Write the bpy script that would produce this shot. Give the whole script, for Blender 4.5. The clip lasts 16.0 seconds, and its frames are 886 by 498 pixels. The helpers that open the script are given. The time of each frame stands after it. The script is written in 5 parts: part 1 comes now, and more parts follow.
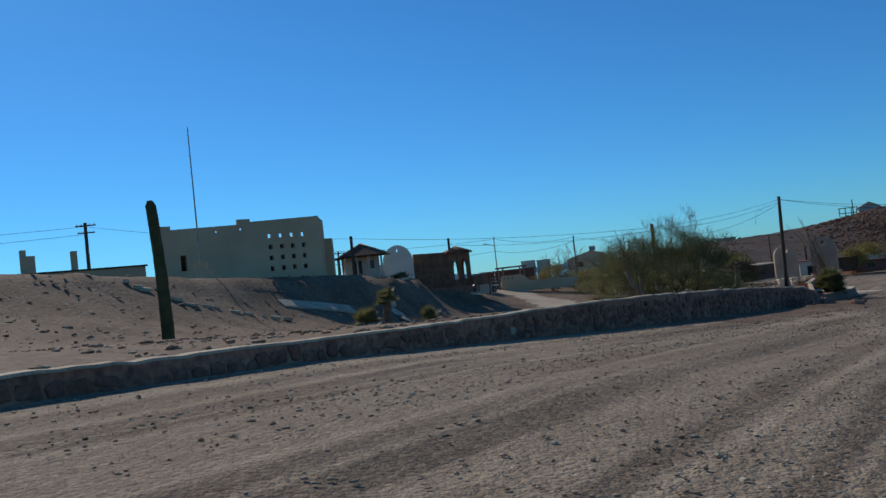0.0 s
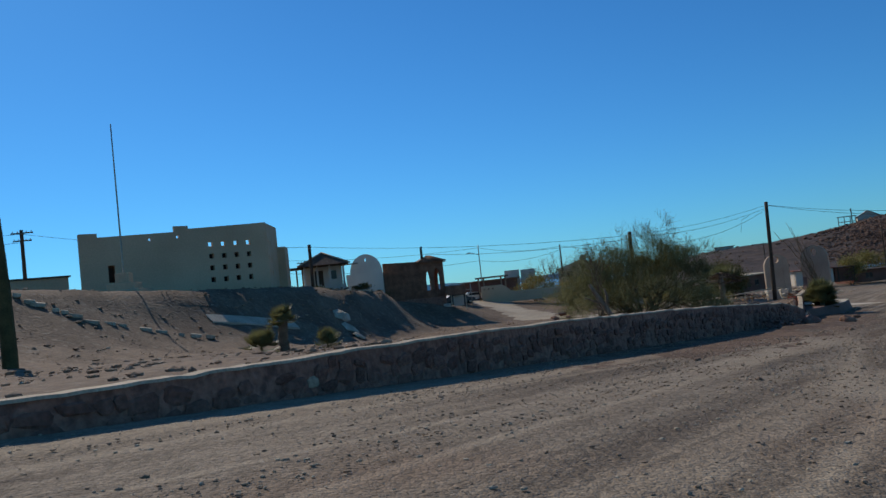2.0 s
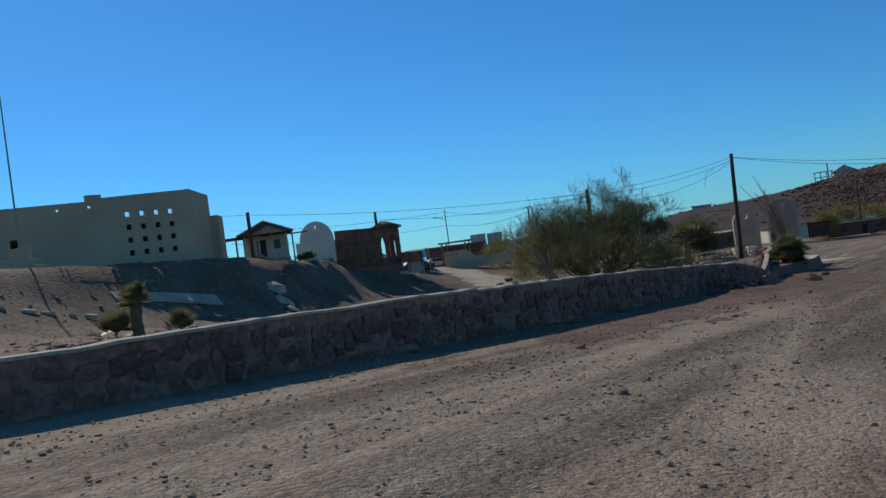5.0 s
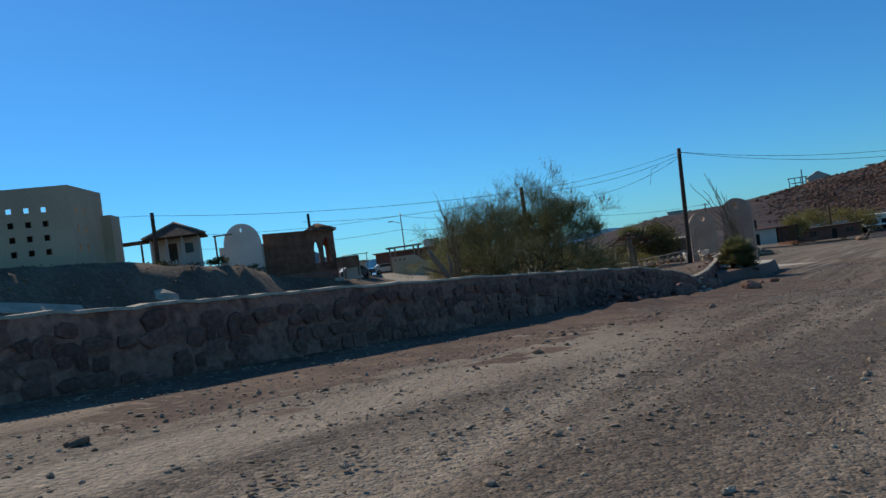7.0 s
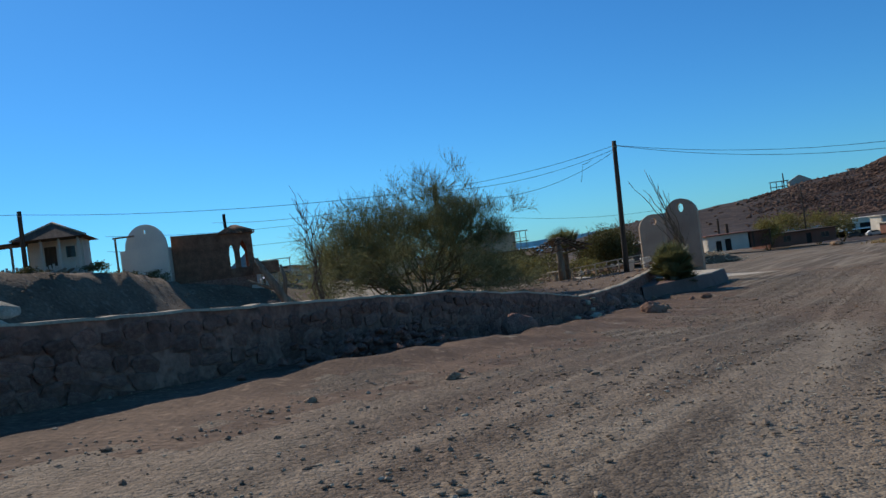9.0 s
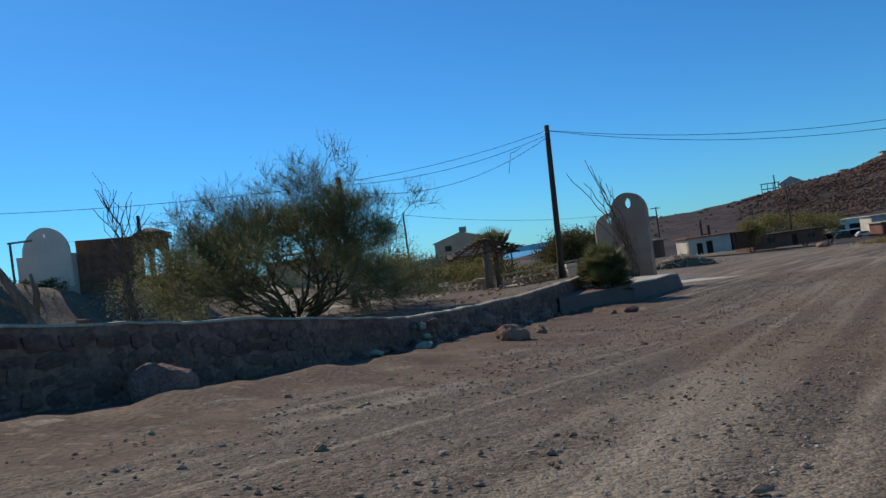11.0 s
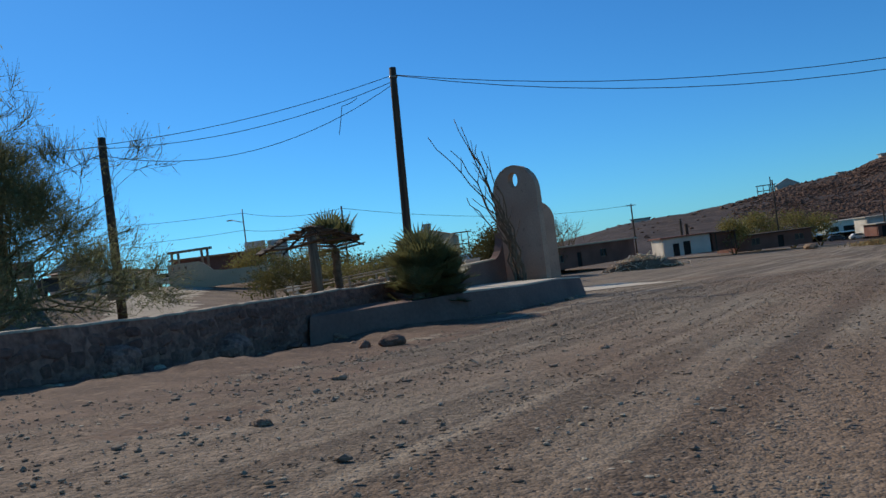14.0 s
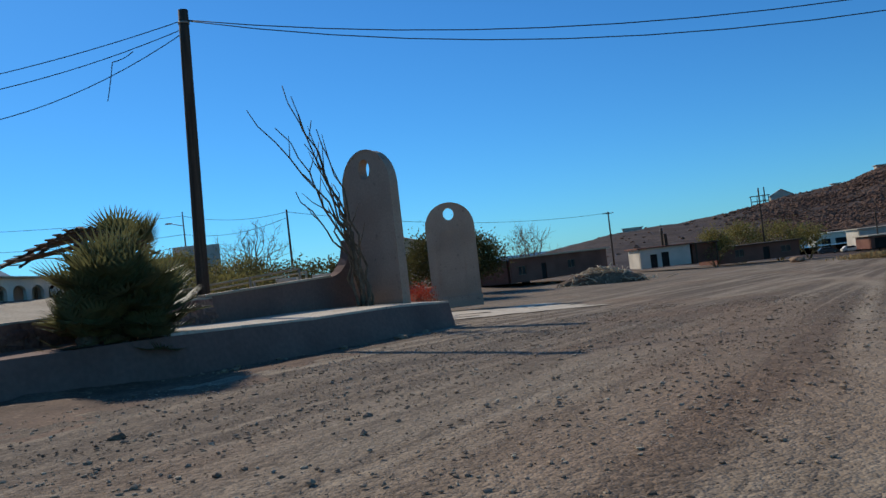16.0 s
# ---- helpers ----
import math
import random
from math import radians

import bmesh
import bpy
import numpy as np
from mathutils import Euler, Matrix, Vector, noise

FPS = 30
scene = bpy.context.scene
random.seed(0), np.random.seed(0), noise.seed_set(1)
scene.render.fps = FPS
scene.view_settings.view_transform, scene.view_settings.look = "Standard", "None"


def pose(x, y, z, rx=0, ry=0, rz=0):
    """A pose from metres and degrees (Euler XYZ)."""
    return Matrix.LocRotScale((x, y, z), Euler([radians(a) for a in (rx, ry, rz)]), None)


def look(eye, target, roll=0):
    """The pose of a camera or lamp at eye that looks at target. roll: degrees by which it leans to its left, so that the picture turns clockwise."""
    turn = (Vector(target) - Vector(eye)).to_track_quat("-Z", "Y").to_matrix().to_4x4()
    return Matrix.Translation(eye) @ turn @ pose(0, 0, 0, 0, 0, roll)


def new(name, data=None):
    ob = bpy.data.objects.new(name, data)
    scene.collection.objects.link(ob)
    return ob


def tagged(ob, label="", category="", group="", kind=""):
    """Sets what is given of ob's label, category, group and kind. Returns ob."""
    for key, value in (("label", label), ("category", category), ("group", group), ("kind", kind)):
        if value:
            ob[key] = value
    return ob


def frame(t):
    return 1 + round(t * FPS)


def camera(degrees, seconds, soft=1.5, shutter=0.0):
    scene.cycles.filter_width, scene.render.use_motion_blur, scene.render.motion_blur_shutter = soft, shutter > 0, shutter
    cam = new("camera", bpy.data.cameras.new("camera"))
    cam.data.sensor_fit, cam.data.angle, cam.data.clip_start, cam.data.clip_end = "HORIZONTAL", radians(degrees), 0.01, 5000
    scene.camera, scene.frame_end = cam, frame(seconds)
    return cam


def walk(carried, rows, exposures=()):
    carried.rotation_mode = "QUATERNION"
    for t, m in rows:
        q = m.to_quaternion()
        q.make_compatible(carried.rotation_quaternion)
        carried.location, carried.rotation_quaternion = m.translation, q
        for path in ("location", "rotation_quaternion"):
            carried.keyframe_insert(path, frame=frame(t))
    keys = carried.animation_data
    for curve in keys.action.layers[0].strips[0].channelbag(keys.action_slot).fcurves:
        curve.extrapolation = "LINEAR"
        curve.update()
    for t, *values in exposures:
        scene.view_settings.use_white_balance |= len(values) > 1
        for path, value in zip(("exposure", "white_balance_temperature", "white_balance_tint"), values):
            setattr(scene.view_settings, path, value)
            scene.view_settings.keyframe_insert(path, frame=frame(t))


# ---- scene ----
cam = camera(58.0, 16.0)
PATH = [
    (0, (0.000, 0.000, 1.551), (-0.060, 19.985, 2.333), -6.21),
    (0.5, (1.110, 1.749, 1.473), (1.062, 21.732, 2.294), -6.29),
    (1, (2.070, 3.356, 1.457), (2.033, 23.336, 2.334), -6.26),
    (1.5, (2.831, 4.748, 1.424), (2.807, 24.726, 2.369), -6.18),
    (2, (3.493, 5.746, 1.455), (3.458, 25.721, 2.454), -6.19),
    (2.5, (3.893, 6.504, 1.381), (3.873, 26.482, 2.320), -6.38),
    (3, (4.346, 7.176, 1.339), (4.341, 27.164, 2.021), -6.70),
    (3.5, (4.817, 7.880, 1.285), (4.853, 27.876, 1.649), -7.31),
    (4, (5.272, 8.617, 1.255), (5.397, 28.617, 1.347), -7.60),
    (6.5, (9.848, 15.314, 0.572), (10.514, 35.302, 0.735), -7.68),
    (7, (11.331, 17.203, 0.343), (12.141, 37.185, 0.528), -7.75),
    (7.5, (12.854, 19.175, 0.195), (13.799, 39.152, 0.391), -7.63),
    (8, (14.443, 21.172, 0.054), (15.482, 41.144, 0.259), -7.56),
    (8.5, (15.950, 23.017, -0.063), (17.061, 42.985, 0.144), -7.57),
    (9, (17.425, 24.952, -0.084), (18.571, 44.918, 0.112), -7.48),
    (11.5, (24.428, 34.366, -0.999), (25.736, 54.320, -0.682), -7.90),
    (12, (25.897, 36.430, -1.213), (27.200, 56.385, -0.885), -7.96),
    (12.5, (27.393, 38.568, -1.412), (28.682, 58.524, -1.138), -7.53),
    (13, (28.848, 40.708, -1.626), (30.125, 60.665, -1.372), -7.30),
    (13.5, (30.310, 42.892, -1.836), (31.587, 62.849, -1.564), -7.28),
    (14, (31.798, 45.060, -2.003), (33.099, 65.015, -1.701), -7.23),
    (14.5, (33.371, 47.230, -2.142), (34.702, 67.182, -1.795), -7.05),
    (15, (34.944, 49.454, -2.275), (36.311, 69.403, -1.864), -6.88),
    (15.5, (36.526, 51.657, -2.345), (37.915, 71.604, -1.882), -6.75),
    (16, (38.001, 53.821, -2.347), (39.406, 73.766, -1.873), -6.55),
]
walk(cam, [(t, look(eye, target, roll)) for t, eye, target, roll in PATH],
     exposures=[(0.0, -0.13), (4.2, -0.11), (7.0, -0.02), (11.5, 0.05), (16.0, 0.05)])
# ---- light ----
SUN_AZ, SUN_EL = -33.0, 34.5          # degrees from +y towards +x, and above the horizon
world = bpy.data.worlds.new("desert_sky")
scene.world = world
world.use_nodes = True
wn, wl = world.node_tree.nodes, world.node_tree.links
sky = wn.new("ShaderNodeTexSky")
sky.sky_type, sky.sun_disc = "NISHITA", False
sky.sun_elevation, sky.sun_rotation = radians(SUN_EL), radians(SUN_AZ)
sky.altitude, sky.air_density, sky.dust_density, sky.ozone_density = 500.0, 1.0, 0.15, 6.0
deep = wn.new("ShaderNodeMix")
deep.data_type, deep.blend_type = "RGBA", "MULTIPLY"
deep.inputs["Factor"].default_value = 1.0
deep.inputs["B"].default_value = (0.33, 0.815, 1.115, 1)
wl.new(sky.outputs[0], deep.inputs["A"])
wl.new(deep.outputs["Result"], wn["Background"].inputs[0])
wn["Background"].inputs[1].default_value = 0.0955
sun_dir = Vector((math.sin(radians(SUN_AZ)) * math.cos(radians(SUN_EL)), math.cos(radians(SUN_AZ)) * math.cos(radians(SUN_EL)), math.sin(radians(SUN_EL))))
sun = new("sun", bpy.data.lights.new("sun", "SUN"))
sun.data.energy, sun.data.angle, sun.data.color = 3.15, radians(0.53), (1.0, 0.93, 0.83)
sun.matrix_world = look(sun_dir * 200, (0, 0, 0))

# ---- materials ----
MATS = {}


def warm(c):
    """The warm light put into every surface colour of the place, against blue skylight."""
    return c and (min(1, c[0] * 1.12), c[1], c[2] * 0.78)



def surf(name, c1, c2, scale=1.5, fine=40.0, rough=0.85, bump=0.25, stretch=(1, 1, 1), c3=None, metal=0.0, vary=0.0, depth=0.02, turn=0.0, speck=0.35, transl=0.0, grainy=0.55):
    """A procedural surface: two colours in large patches, a fine grain, an optional third colour in specks, and relief."""
    c1, c2, c3 = warm(c1), warm(c2), warm(c3)
    m = bpy.data.materials.new(name)
    m.use_nodes = True
    n, l = m.node_tree.nodes, m.node_tree.links
    b = n["Principled BSDF"]
    co = n.new("ShaderNodeTexCoord")
    mp, rot = n.new("ShaderNodeMapping"), n.new("ShaderNodeMapping")
    mp.inputs["Scale"].default_value = stretch
    rot.inputs["Rotation"].default_value = (0, 0, turn)
    l.new(co.outputs["Object"], rot.inputs["Vector"])
    l.new(rot.outputs[0], mp.inputs["Vector"])
    big, small = n.new("ShaderNodeTexNoise"), n.new("ShaderNodeTexNoise")
    big.inputs["Scale"].default_value, big.inputs["Detail"].default_value = scale, 6.0
    small.inputs["Scale"].default_value, small.inputs["Detail"].default_value = fine, 5.0
    l.new(mp.outputs[0], big.inputs["Vector"])
    l.new(co.outputs["Object"], small.inputs["Vector"])
    ramp = n.new("ShaderNodeValToRGB")
    ramp.color_ramp.elements[0].position, ramp.color_ramp.elements[1].position = 0.35, 0.65
    ramp.color_ramp.elements[0].color, ramp.color_ramp.elements[1].color = (*c1, 1), (*c2, 1)
    l.new(big.outputs["Fac"], ramp.inputs[0])
    out = ramp.outputs[0]
    if c3:
        sp = n.new("ShaderNodeTexNoise")
        sp.inputs["Scale"].default_value, sp.inputs["Detail"].default_value = fine * 0.37, 3.0
        l.new(co.outputs["Object"], sp.inputs["Vector"])
        r3 = n.new("ShaderNodeValToRGB")
        r3.color_ramp.elements[0].position, r3.color_ramp.elements[1].position = 0.9 - speck, 1.0 - speck
        l.new(sp.outputs["Fac"], r3.inputs[0])
        mix = n.new("ShaderNodeMix")
        mix.data_type = "RGBA"
        l.new(r3.outputs[0], mix.inputs["Factor"])
        l.new(out, mix.inputs["A"])
        mix.inputs["B"].default_value = (*c3, 1)
        out = mix.outputs["Result"]
    grain = n.new("ShaderNodeMix")
    grain.data_type, grain.blend_type = "RGBA", "MULTIPLY"
    grain.inputs["Factor"].default_value = grainy
    gr = n.new("ShaderNodeValToRGB")
    gr.color_ramp.elements[0].position, gr.color_ramp.elements[1].position = 0.25, 0.7
    gr.color_ramp.elements[0].color, gr.color_ramp.elements[1].color = (0.45, 0.45, 0.45, 1), (1.25, 1.25, 1.25, 1)
    l.new(small.outputs["Fac"], gr.inputs[0])
    l.new(out, grain.inputs["A"])
    l.new(gr.outputs[0], grain.inputs["B"])
    out = grain.outputs["Result"]
    if vary:
        info, hsv, mr = n.new("ShaderNodeObjectInfo"), n.new("ShaderNodeHueSaturation"), n.new("ShaderNodeMapRange")
        mr.inputs["To Min"].default_value, mr.inputs["To Max"].default_value = 1 - vary, 1 + vary
        l.new(info.outputs["Random"], mr.inputs["Value"])
        l.new(mr.outputs[0], hsv.inputs["Value"])
        l.new(out, hsv.inputs["Color"])
        out = hsv.outputs[0]
    l.new(out, b.inputs["Base Color"])
    b.inputs["Roughness"].default_value, b.inputs["Metallic"].default_value = rough, metal
    b.inputs["Specular IOR Level"].default_value = 0.25
    bp = n.new("ShaderNodeBump")
    bp.inputs["Strength"].default_value, bp.inputs["Distance"].default_value = bump, depth
    l.new(small.outputs["Fac"], bp.inputs["Height"])
    l.new(bp.outputs[0], b.inputs["Normal"])
    if transl:
        tr, ms = n.new("ShaderNodeBsdfTranslucent"), n.new("ShaderNodeMixShader")
        l.new(out, tr.inputs["Color"])
        ms.inputs[0].default_value = transl
        l.new(b.outputs[0], ms.inputs[1])
        l.new(tr.outputs[0], ms.inputs[2])
        l.new(ms.outputs[0], n["Material Output"].inputs["Surface"])
    MATS[name] = m
    return m


ROAD_TURN = math.atan2(0.817, 0.577)


def gravel_surface(name):
    """Packed dirt with pale wheel tracks along the street and pebbles of two sizes between them."""
    m = bpy.data.materials.new(name)
    m.use_nodes = True
    n, l = m.node_tree.nodes, m.node_tree.links
    b = n["Principled BSDF"]
    co, rot = n.new("ShaderNodeTexCoord"), n.new("ShaderNodeMapping")
    rot.inputs["Rotation"].default_value = (0, 0, -ROAD_TURN)
    l.new(co.outputs["Object"], rot.inputs["Vector"])

    def noise_tex(stretch, scale, detail, source=None):
        mp, t = n.new("ShaderNodeMapping"), n.new("ShaderNodeTexNoise")
        mp.inputs["Scale"].default_value = stretch
        t.inputs["Scale"].default_value, t.inputs["Detail"].default_value = scale, detail
        l.new(rot.outputs[0], mp.inputs["Vector"])
        l.new(mp.outputs[0], t.inputs["Vector"])
        return t.outputs["Fac"]

    def math_node(op, a, c):
        t = n.new("ShaderNodeMath")
        t.operation = op
        for k, v in enumerate((a, c)):
            if isinstance(v, (int, float)):
                t.inputs[k].default_value = v
            else:
                l.new(v, t.inputs[k])
        return t.outputs[0]

    def span(v, a, c, lo, hi):
        t = n.new("ShaderNodeMapRange")
        for k, x in zip(("From Min", "From Max", "To Min", "To Max"), (a, c, lo, hi)):
            t.inputs[k].default_value = x
        l.new(v, t.inputs["Value"])
        return t.outputs[0]

    def blend(kind, f, a, c):
        t = n.new("ShaderNodeMix")
        t.data_type, t.blend_type = "RGBA", kind
        for key, v in (("Factor", f), ("A", a), ("B", c)):
            if isinstance(v, (int, float, tuple)):
                t.inputs[key].default_value = (*v, 1) if isinstance(v, tuple) else v
            else:
                l.new(v, t.inputs[key])
        return t.outputs["Result"]

    def cells(scale):
        t = n.new("ShaderNodeTexVoronoi")
        t.inputs["Scale"].default_value = scale
        l.new(co.outputs["Object"], t.inputs["Vector"])
        bw = n.new("ShaderNodeRGBToBW")
        l.new(t.outputs["Color"], bw.inputs[0])
        return bw.outputs[0], t.outputs["Distance"]

    broad, narrow = noise_tex((0.018, 0.55, 0.5), 1.0, 2.0), noise_tex((0.05, 2.1, 1.0), 1.0, 4.0)
    patch, mottle = noise_tex((0.6, 1, 1), 0.16, 4.0), noise_tex((0.5, 1, 1), 2.6, 6.0)
    track = span(math_node("ADD", math_node("MULTIPLY", broad, 0.55), math_node("MULTIPLY", narrow, 0.45)), 0.455, 0.565, 0.0, 1.0)
    lines = []
    for stretch in ((0.012, 0.42, 0.3), (0.02, 0.8, 0.3)):
        off = math_node("ABSOLUTE", math_node("SUBTRACT", noise_tex(stretch, 1.0, 0.0), 0.5), 0.0)
        lines.append(span(off, 0.008, 0.045, 1.0, 0.0))
    lines = math_node("MAXIMUM", lines[0], math_node("MULTIPLY", lines[1], 0.7))
    split = n.new("ShaderNodeSeparateXYZ")
    l.new(rot.outputs[0], split.inputs[0])
    side = span(math_node("ABSOLUTE", math_node("SUBTRACT", split.outputs["Y"], 4.0), 0.0), 9.0, 22.0, 1.0, 0.0)
    track = math_node("MAXIMUM", math_node("MULTIPLY", track, 0.72), lines)
    track = math_node("ADD", math_node("MULTIPLY", track, side), math_node("MULTIPLY", math_node("SUBTRACT", 1.0, side), span(patch, 0.35, 0.65, 0.1, 0.75)))
    base = blend("MIX", track, warm((0.165, 0.135, 0.113)), warm((0.345, 0.298, 0.253)))
    base = blend("MIX", span(patch, 0.52, 0.66, 0.0, 0.55), base, warm((0.215, 0.145, 0.108)))
    base = blend("MULTIPLY", span(mottle, 0.3, 0.7, 0.55, 0.0), base, (0.62, 0.60, 0.58))
    c1, d1 = cells(15.0)
    c2, d2 = cells(42.0)
    loose = span(track, 0.0, 1.0, 1.0, 0.45)
    for c, lo, hi in ((c1, 0.72, 1.22), (c2, 0.7, 1.25)):
        shade = span(c, 0.2, 0.8, lo, hi)
        comb = n.new("ShaderNodeCombineColor")
        for k in range(3):
            l.new(shade, comb.inputs[k])
        base = blend("MULTIPLY", loose, base, comb.outputs[0])
    l.new(base, b.inputs["Base Color"])
    b.inputs["Roughness"].default_value = 0.95
    b.inputs["Specular IOR Level"].default_value = 0.2
    h = math_node("ADD", math_node("MULTIPLY", d1, -0.036), math_node("MULTIPLY", d2, -0.02))
    h = math_node("ADD", h, math_node("MULTIPLY", mottle, 0.016))
    bp = n.new("ShaderNodeBump")
    bp.inputs["Strength"].default_value, bp.inputs["Distance"].default_value = 0.6, 1.0
    l.new(h, bp.inputs["Height"])
    l.new(bp.outputs[0], b.inputs["Normal"])
    MATS[name] = m
    return m


DIRT = gravel_surface("gravelly_dirt")
YARD = surf("yard_dirt", (0.13, 0.091, 0.067), (0.21, 0.156, 0.118), scale=0.3, fine=5.0, rough=0.95, bump=0.9, c3=(0.215, 0.175, 0.145), depth=0.09, speck=0.33, grainy=0.8)
PALEROAD = surf("pale_gravel_road", (0.36, 0.31, 0.26), (0.46, 0.41, 0.35), scale=0.3, fine=5.0, rough=0.95, bump=0.3)
HILL = surf("hillside_rock", (0.038, 0.027, 0.0255), (0.066, 0.048, 0.044), scale=0.03, fine=0.35, rough=0.95, bump=0.8, c3=(0.088, 0.064, 0.055), depth=1.0, speck=0.38)
HILLROCK = surf("rusty_boulder", (0.112, 0.063, 0.047), (0.20, 0.122, 0.094), scale=0.05, fine=0.6, rough=0.95, bump=0.5, depth=0.5)
ROCK = surf("brown_rock", (0.24, 0.16, 0.115), (0.43, 0.315, 0.235), scale=1.6, fine=14.0, rough=0.9, bump=0.6, vary=0.3, depth=0.04)
PEBBLE = surf("dusty_pebble", (0.20, 0.152, 0.120), (0.42, 0.34, 0.275), scale=1.2, fine=14.0, rough=0.92, bump=0.4, depth=0.02)
REDROCK = surf("reddish_rock", (0.20, 0.115, 0.085), (0.33, 0.205, 0.155), scale=1.6, fine=14.0, rough=0.9, bump=0.6, vary=0.25, depth=0.04)
REDDIRT = surf("reddish_dirt", (0.105, 0.068, 0.05), (0.20, 0.137, 0.102), scale=0.9, fine=14.0, rough=0.95, bump=0.8, c3=(0.245, 0.178, 0.137), depth=0.04, speck=0.32, grainy=0.8)
PALEROCK = surf("pale_rock", (0.36, 0.32, 0.27), (0.55, 0.50, 0.43), scale=1.2, fine=12.0, rough=0.9, bump=0.5, vary=0.2, depth=0.04)
MORTAR = surf("wall_mortar", (0.285, 0.155, 0.130), (0.37, 0.215, 0.180), scale=0.5, fine=9.0, rough=0.95, bump=0.8, depth=0.06, c3=(0.20, 0.115, 0.10), speck=0.36, grainy=0.8)
WALLSTONE = surf("rough_wall_stone", (0.235, 0.128, 0.112), (0.36, 0.212, 0.182), scale=1.6, fine=11.0, rough=0.92, bump=0.8, vary=0.28, depth=0.05, grainy=0.75)
COPING = surf("cement_coping", (0.40, 0.345, 0.285), (0.54, 0.475, 0.40), scale=0.8, fine=20.0, rough=0.9, bump=0.3)
PINK = surf("pinkish_plaster", (0.36, 0.275, 0.235), (0.47, 0.37, 0.315), scale=0.45, fine=14.0, rough=0.9, bump=0.2, c3=(0.27, 0.205, 0.175), speck=0.27, grainy=0.3)
SLAB = surf("bleached_concrete", (0.50, 0.455, 0.415), (0.66, 0.61, 0.56), scale=0.9, fine=12.0, rough=0.92, bump=0.35, c3=(0.36, 0.31, 0.275), speck=0.31, grainy=0.4)
PLANTER = surf("planter_render", (0.165, 0.105, 0.096), (0.222, 0.148, 0.136), scale=0.5, fine=10.0, rough=0.93, bump=0.3, grainy=0.3)
TAN = surf("tan_plaster", (0.51, 0.395, 0.295), (0.61, 0.485, 0.365), scale=0.25, fine=8.0, rough=0.9, bump=0.2, grainy=0.22)
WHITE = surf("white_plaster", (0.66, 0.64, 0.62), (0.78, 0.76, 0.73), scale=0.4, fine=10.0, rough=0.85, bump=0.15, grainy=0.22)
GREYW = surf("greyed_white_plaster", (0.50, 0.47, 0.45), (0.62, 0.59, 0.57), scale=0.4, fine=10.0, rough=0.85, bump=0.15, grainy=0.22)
BRICK = surf("brown_brick", (0.16, 0.08, 0.055), (0.25, 0.135, 0.095), scale=1.5, fine=7.0, rough=0.9, bump=0.5, vary=0.2)
MAROON = surf("maroon_adobe", (0.165, 0.075, 0.058), (0.225, 0.11, 0.088), scale=0.4, fine=8.0, rough=0.9, bump=0.3, grainy=0.22)
TILE = surf("clay_roof_tile", (0.17, 0.085, 0.055), (0.28, 0.16, 0.105), scale=0.9, fine=9.0, rough=0.85, bump=0.4, vary=0.25)
DARKTILE = surf("old_dark_tile", (0.095, 0.062, 0.05), (0.165, 0.11, 0.088), scale=1.2, fine=8.0, rough=0.9, bump=0.6, stretch=(4, 1, 1), grainy=0.7)
WOOD = surf("weathered_wood", (0.16, 0.125, 0.10), (0.30, 0.25, 0.20), scale=3.0, fine=30.0, rough=0.9, bump=0.5, stretch=(4, 4, 0.25), vary=0.12)
DARKWOOD = surf("creosoted_wood", (0.055, 0.04, 0.032), (0.11, 0.08, 0.062), scale=3.0, fine=30.0, rough=0.85, bump=0.5, stretch=(5, 5, 0.2))
PALEWOOD = surf("sunbleached_board", (0.42, 0.36, 0.29), (0.56, 0.50, 0.42), scale=2.0, fine=25.0, rough=0.9, bump=0.3, vary=0.12)
CONC = surf("concrete", (0.40, 0.36, 0.32), (0.52, 0.48, 0.43), scale=0.6, fine=18.0, rough=0.92, bump=0.3, c3=(0.32, 0.28, 0.25), speck=0.3)
STEEL = surf("grey_steel", (0.30, 0.30, 0.30), (0.42, 0.42, 0.41), scale=2.0, fine=30.0, rough=0.5, bump=0.05, metal=0.6)
DARK = surf("dark_interior", (0.02, 0.018, 0.016), (0.035, 0.03, 0.028), scale=1.0, fine=10.0, rough=0.9, bump=0.1)
CABLE = surf("black_cable", (0.015, 0.015, 0.015), (0.03, 0.03, 0.03), scale=2.0, fine=20.0, rough=0.7, bump=0.0)
BARK = surf("greenish_bark", (0.12, 0.105, 0.055), (0.20, 0.17, 0.095), scale=3.0, fine=25.0, rough=0.9, bump=0.4)
DEADBARK = surf("dry_stem", (0.12, 0.09, 0.065), (0.22, 0.17, 0.125), scale=4.0, fine=35.0, rough=0.9, bump=0.5)
LEAFGREEN = surf("palo_verde_twigs", (0.185, 0.205, 0.115), (0.285, 0.30, 0.175), scale=0.5, fine=5.0, rough=0.7, bump=0.0, transl=0.5)
BUSHGREEN = surf("dark_shrub_leaf", (0.085, 0.085, 0.032), (0.14, 0.132, 0.055), scale=0.8, fine=5.0, rough=0.7, bump=0.0, transl=0.3)
OLIVE = surf("olive_shrub_leaf", (0.20, 0.185, 0.065), (0.29, 0.26, 0.105), scale=0.6, fine=4.0, rough=0.75, bump=0.0, transl=0.35)
PALMGREEN = surf("palm_leaf", (0.12, 0.135, 0.065), (0.20, 0.205, 0.10), scale=1.0, fine=8.0, rough=0.55, bump=0.0, transl=0.4)
REDFLOWER = surf("red_bracts", (0.36, 0.05, 0.035), (0.50, 0.10, 0.05), scale=2.0, fine=8.0, rough=0.7, bump=0.0, transl=0.35)
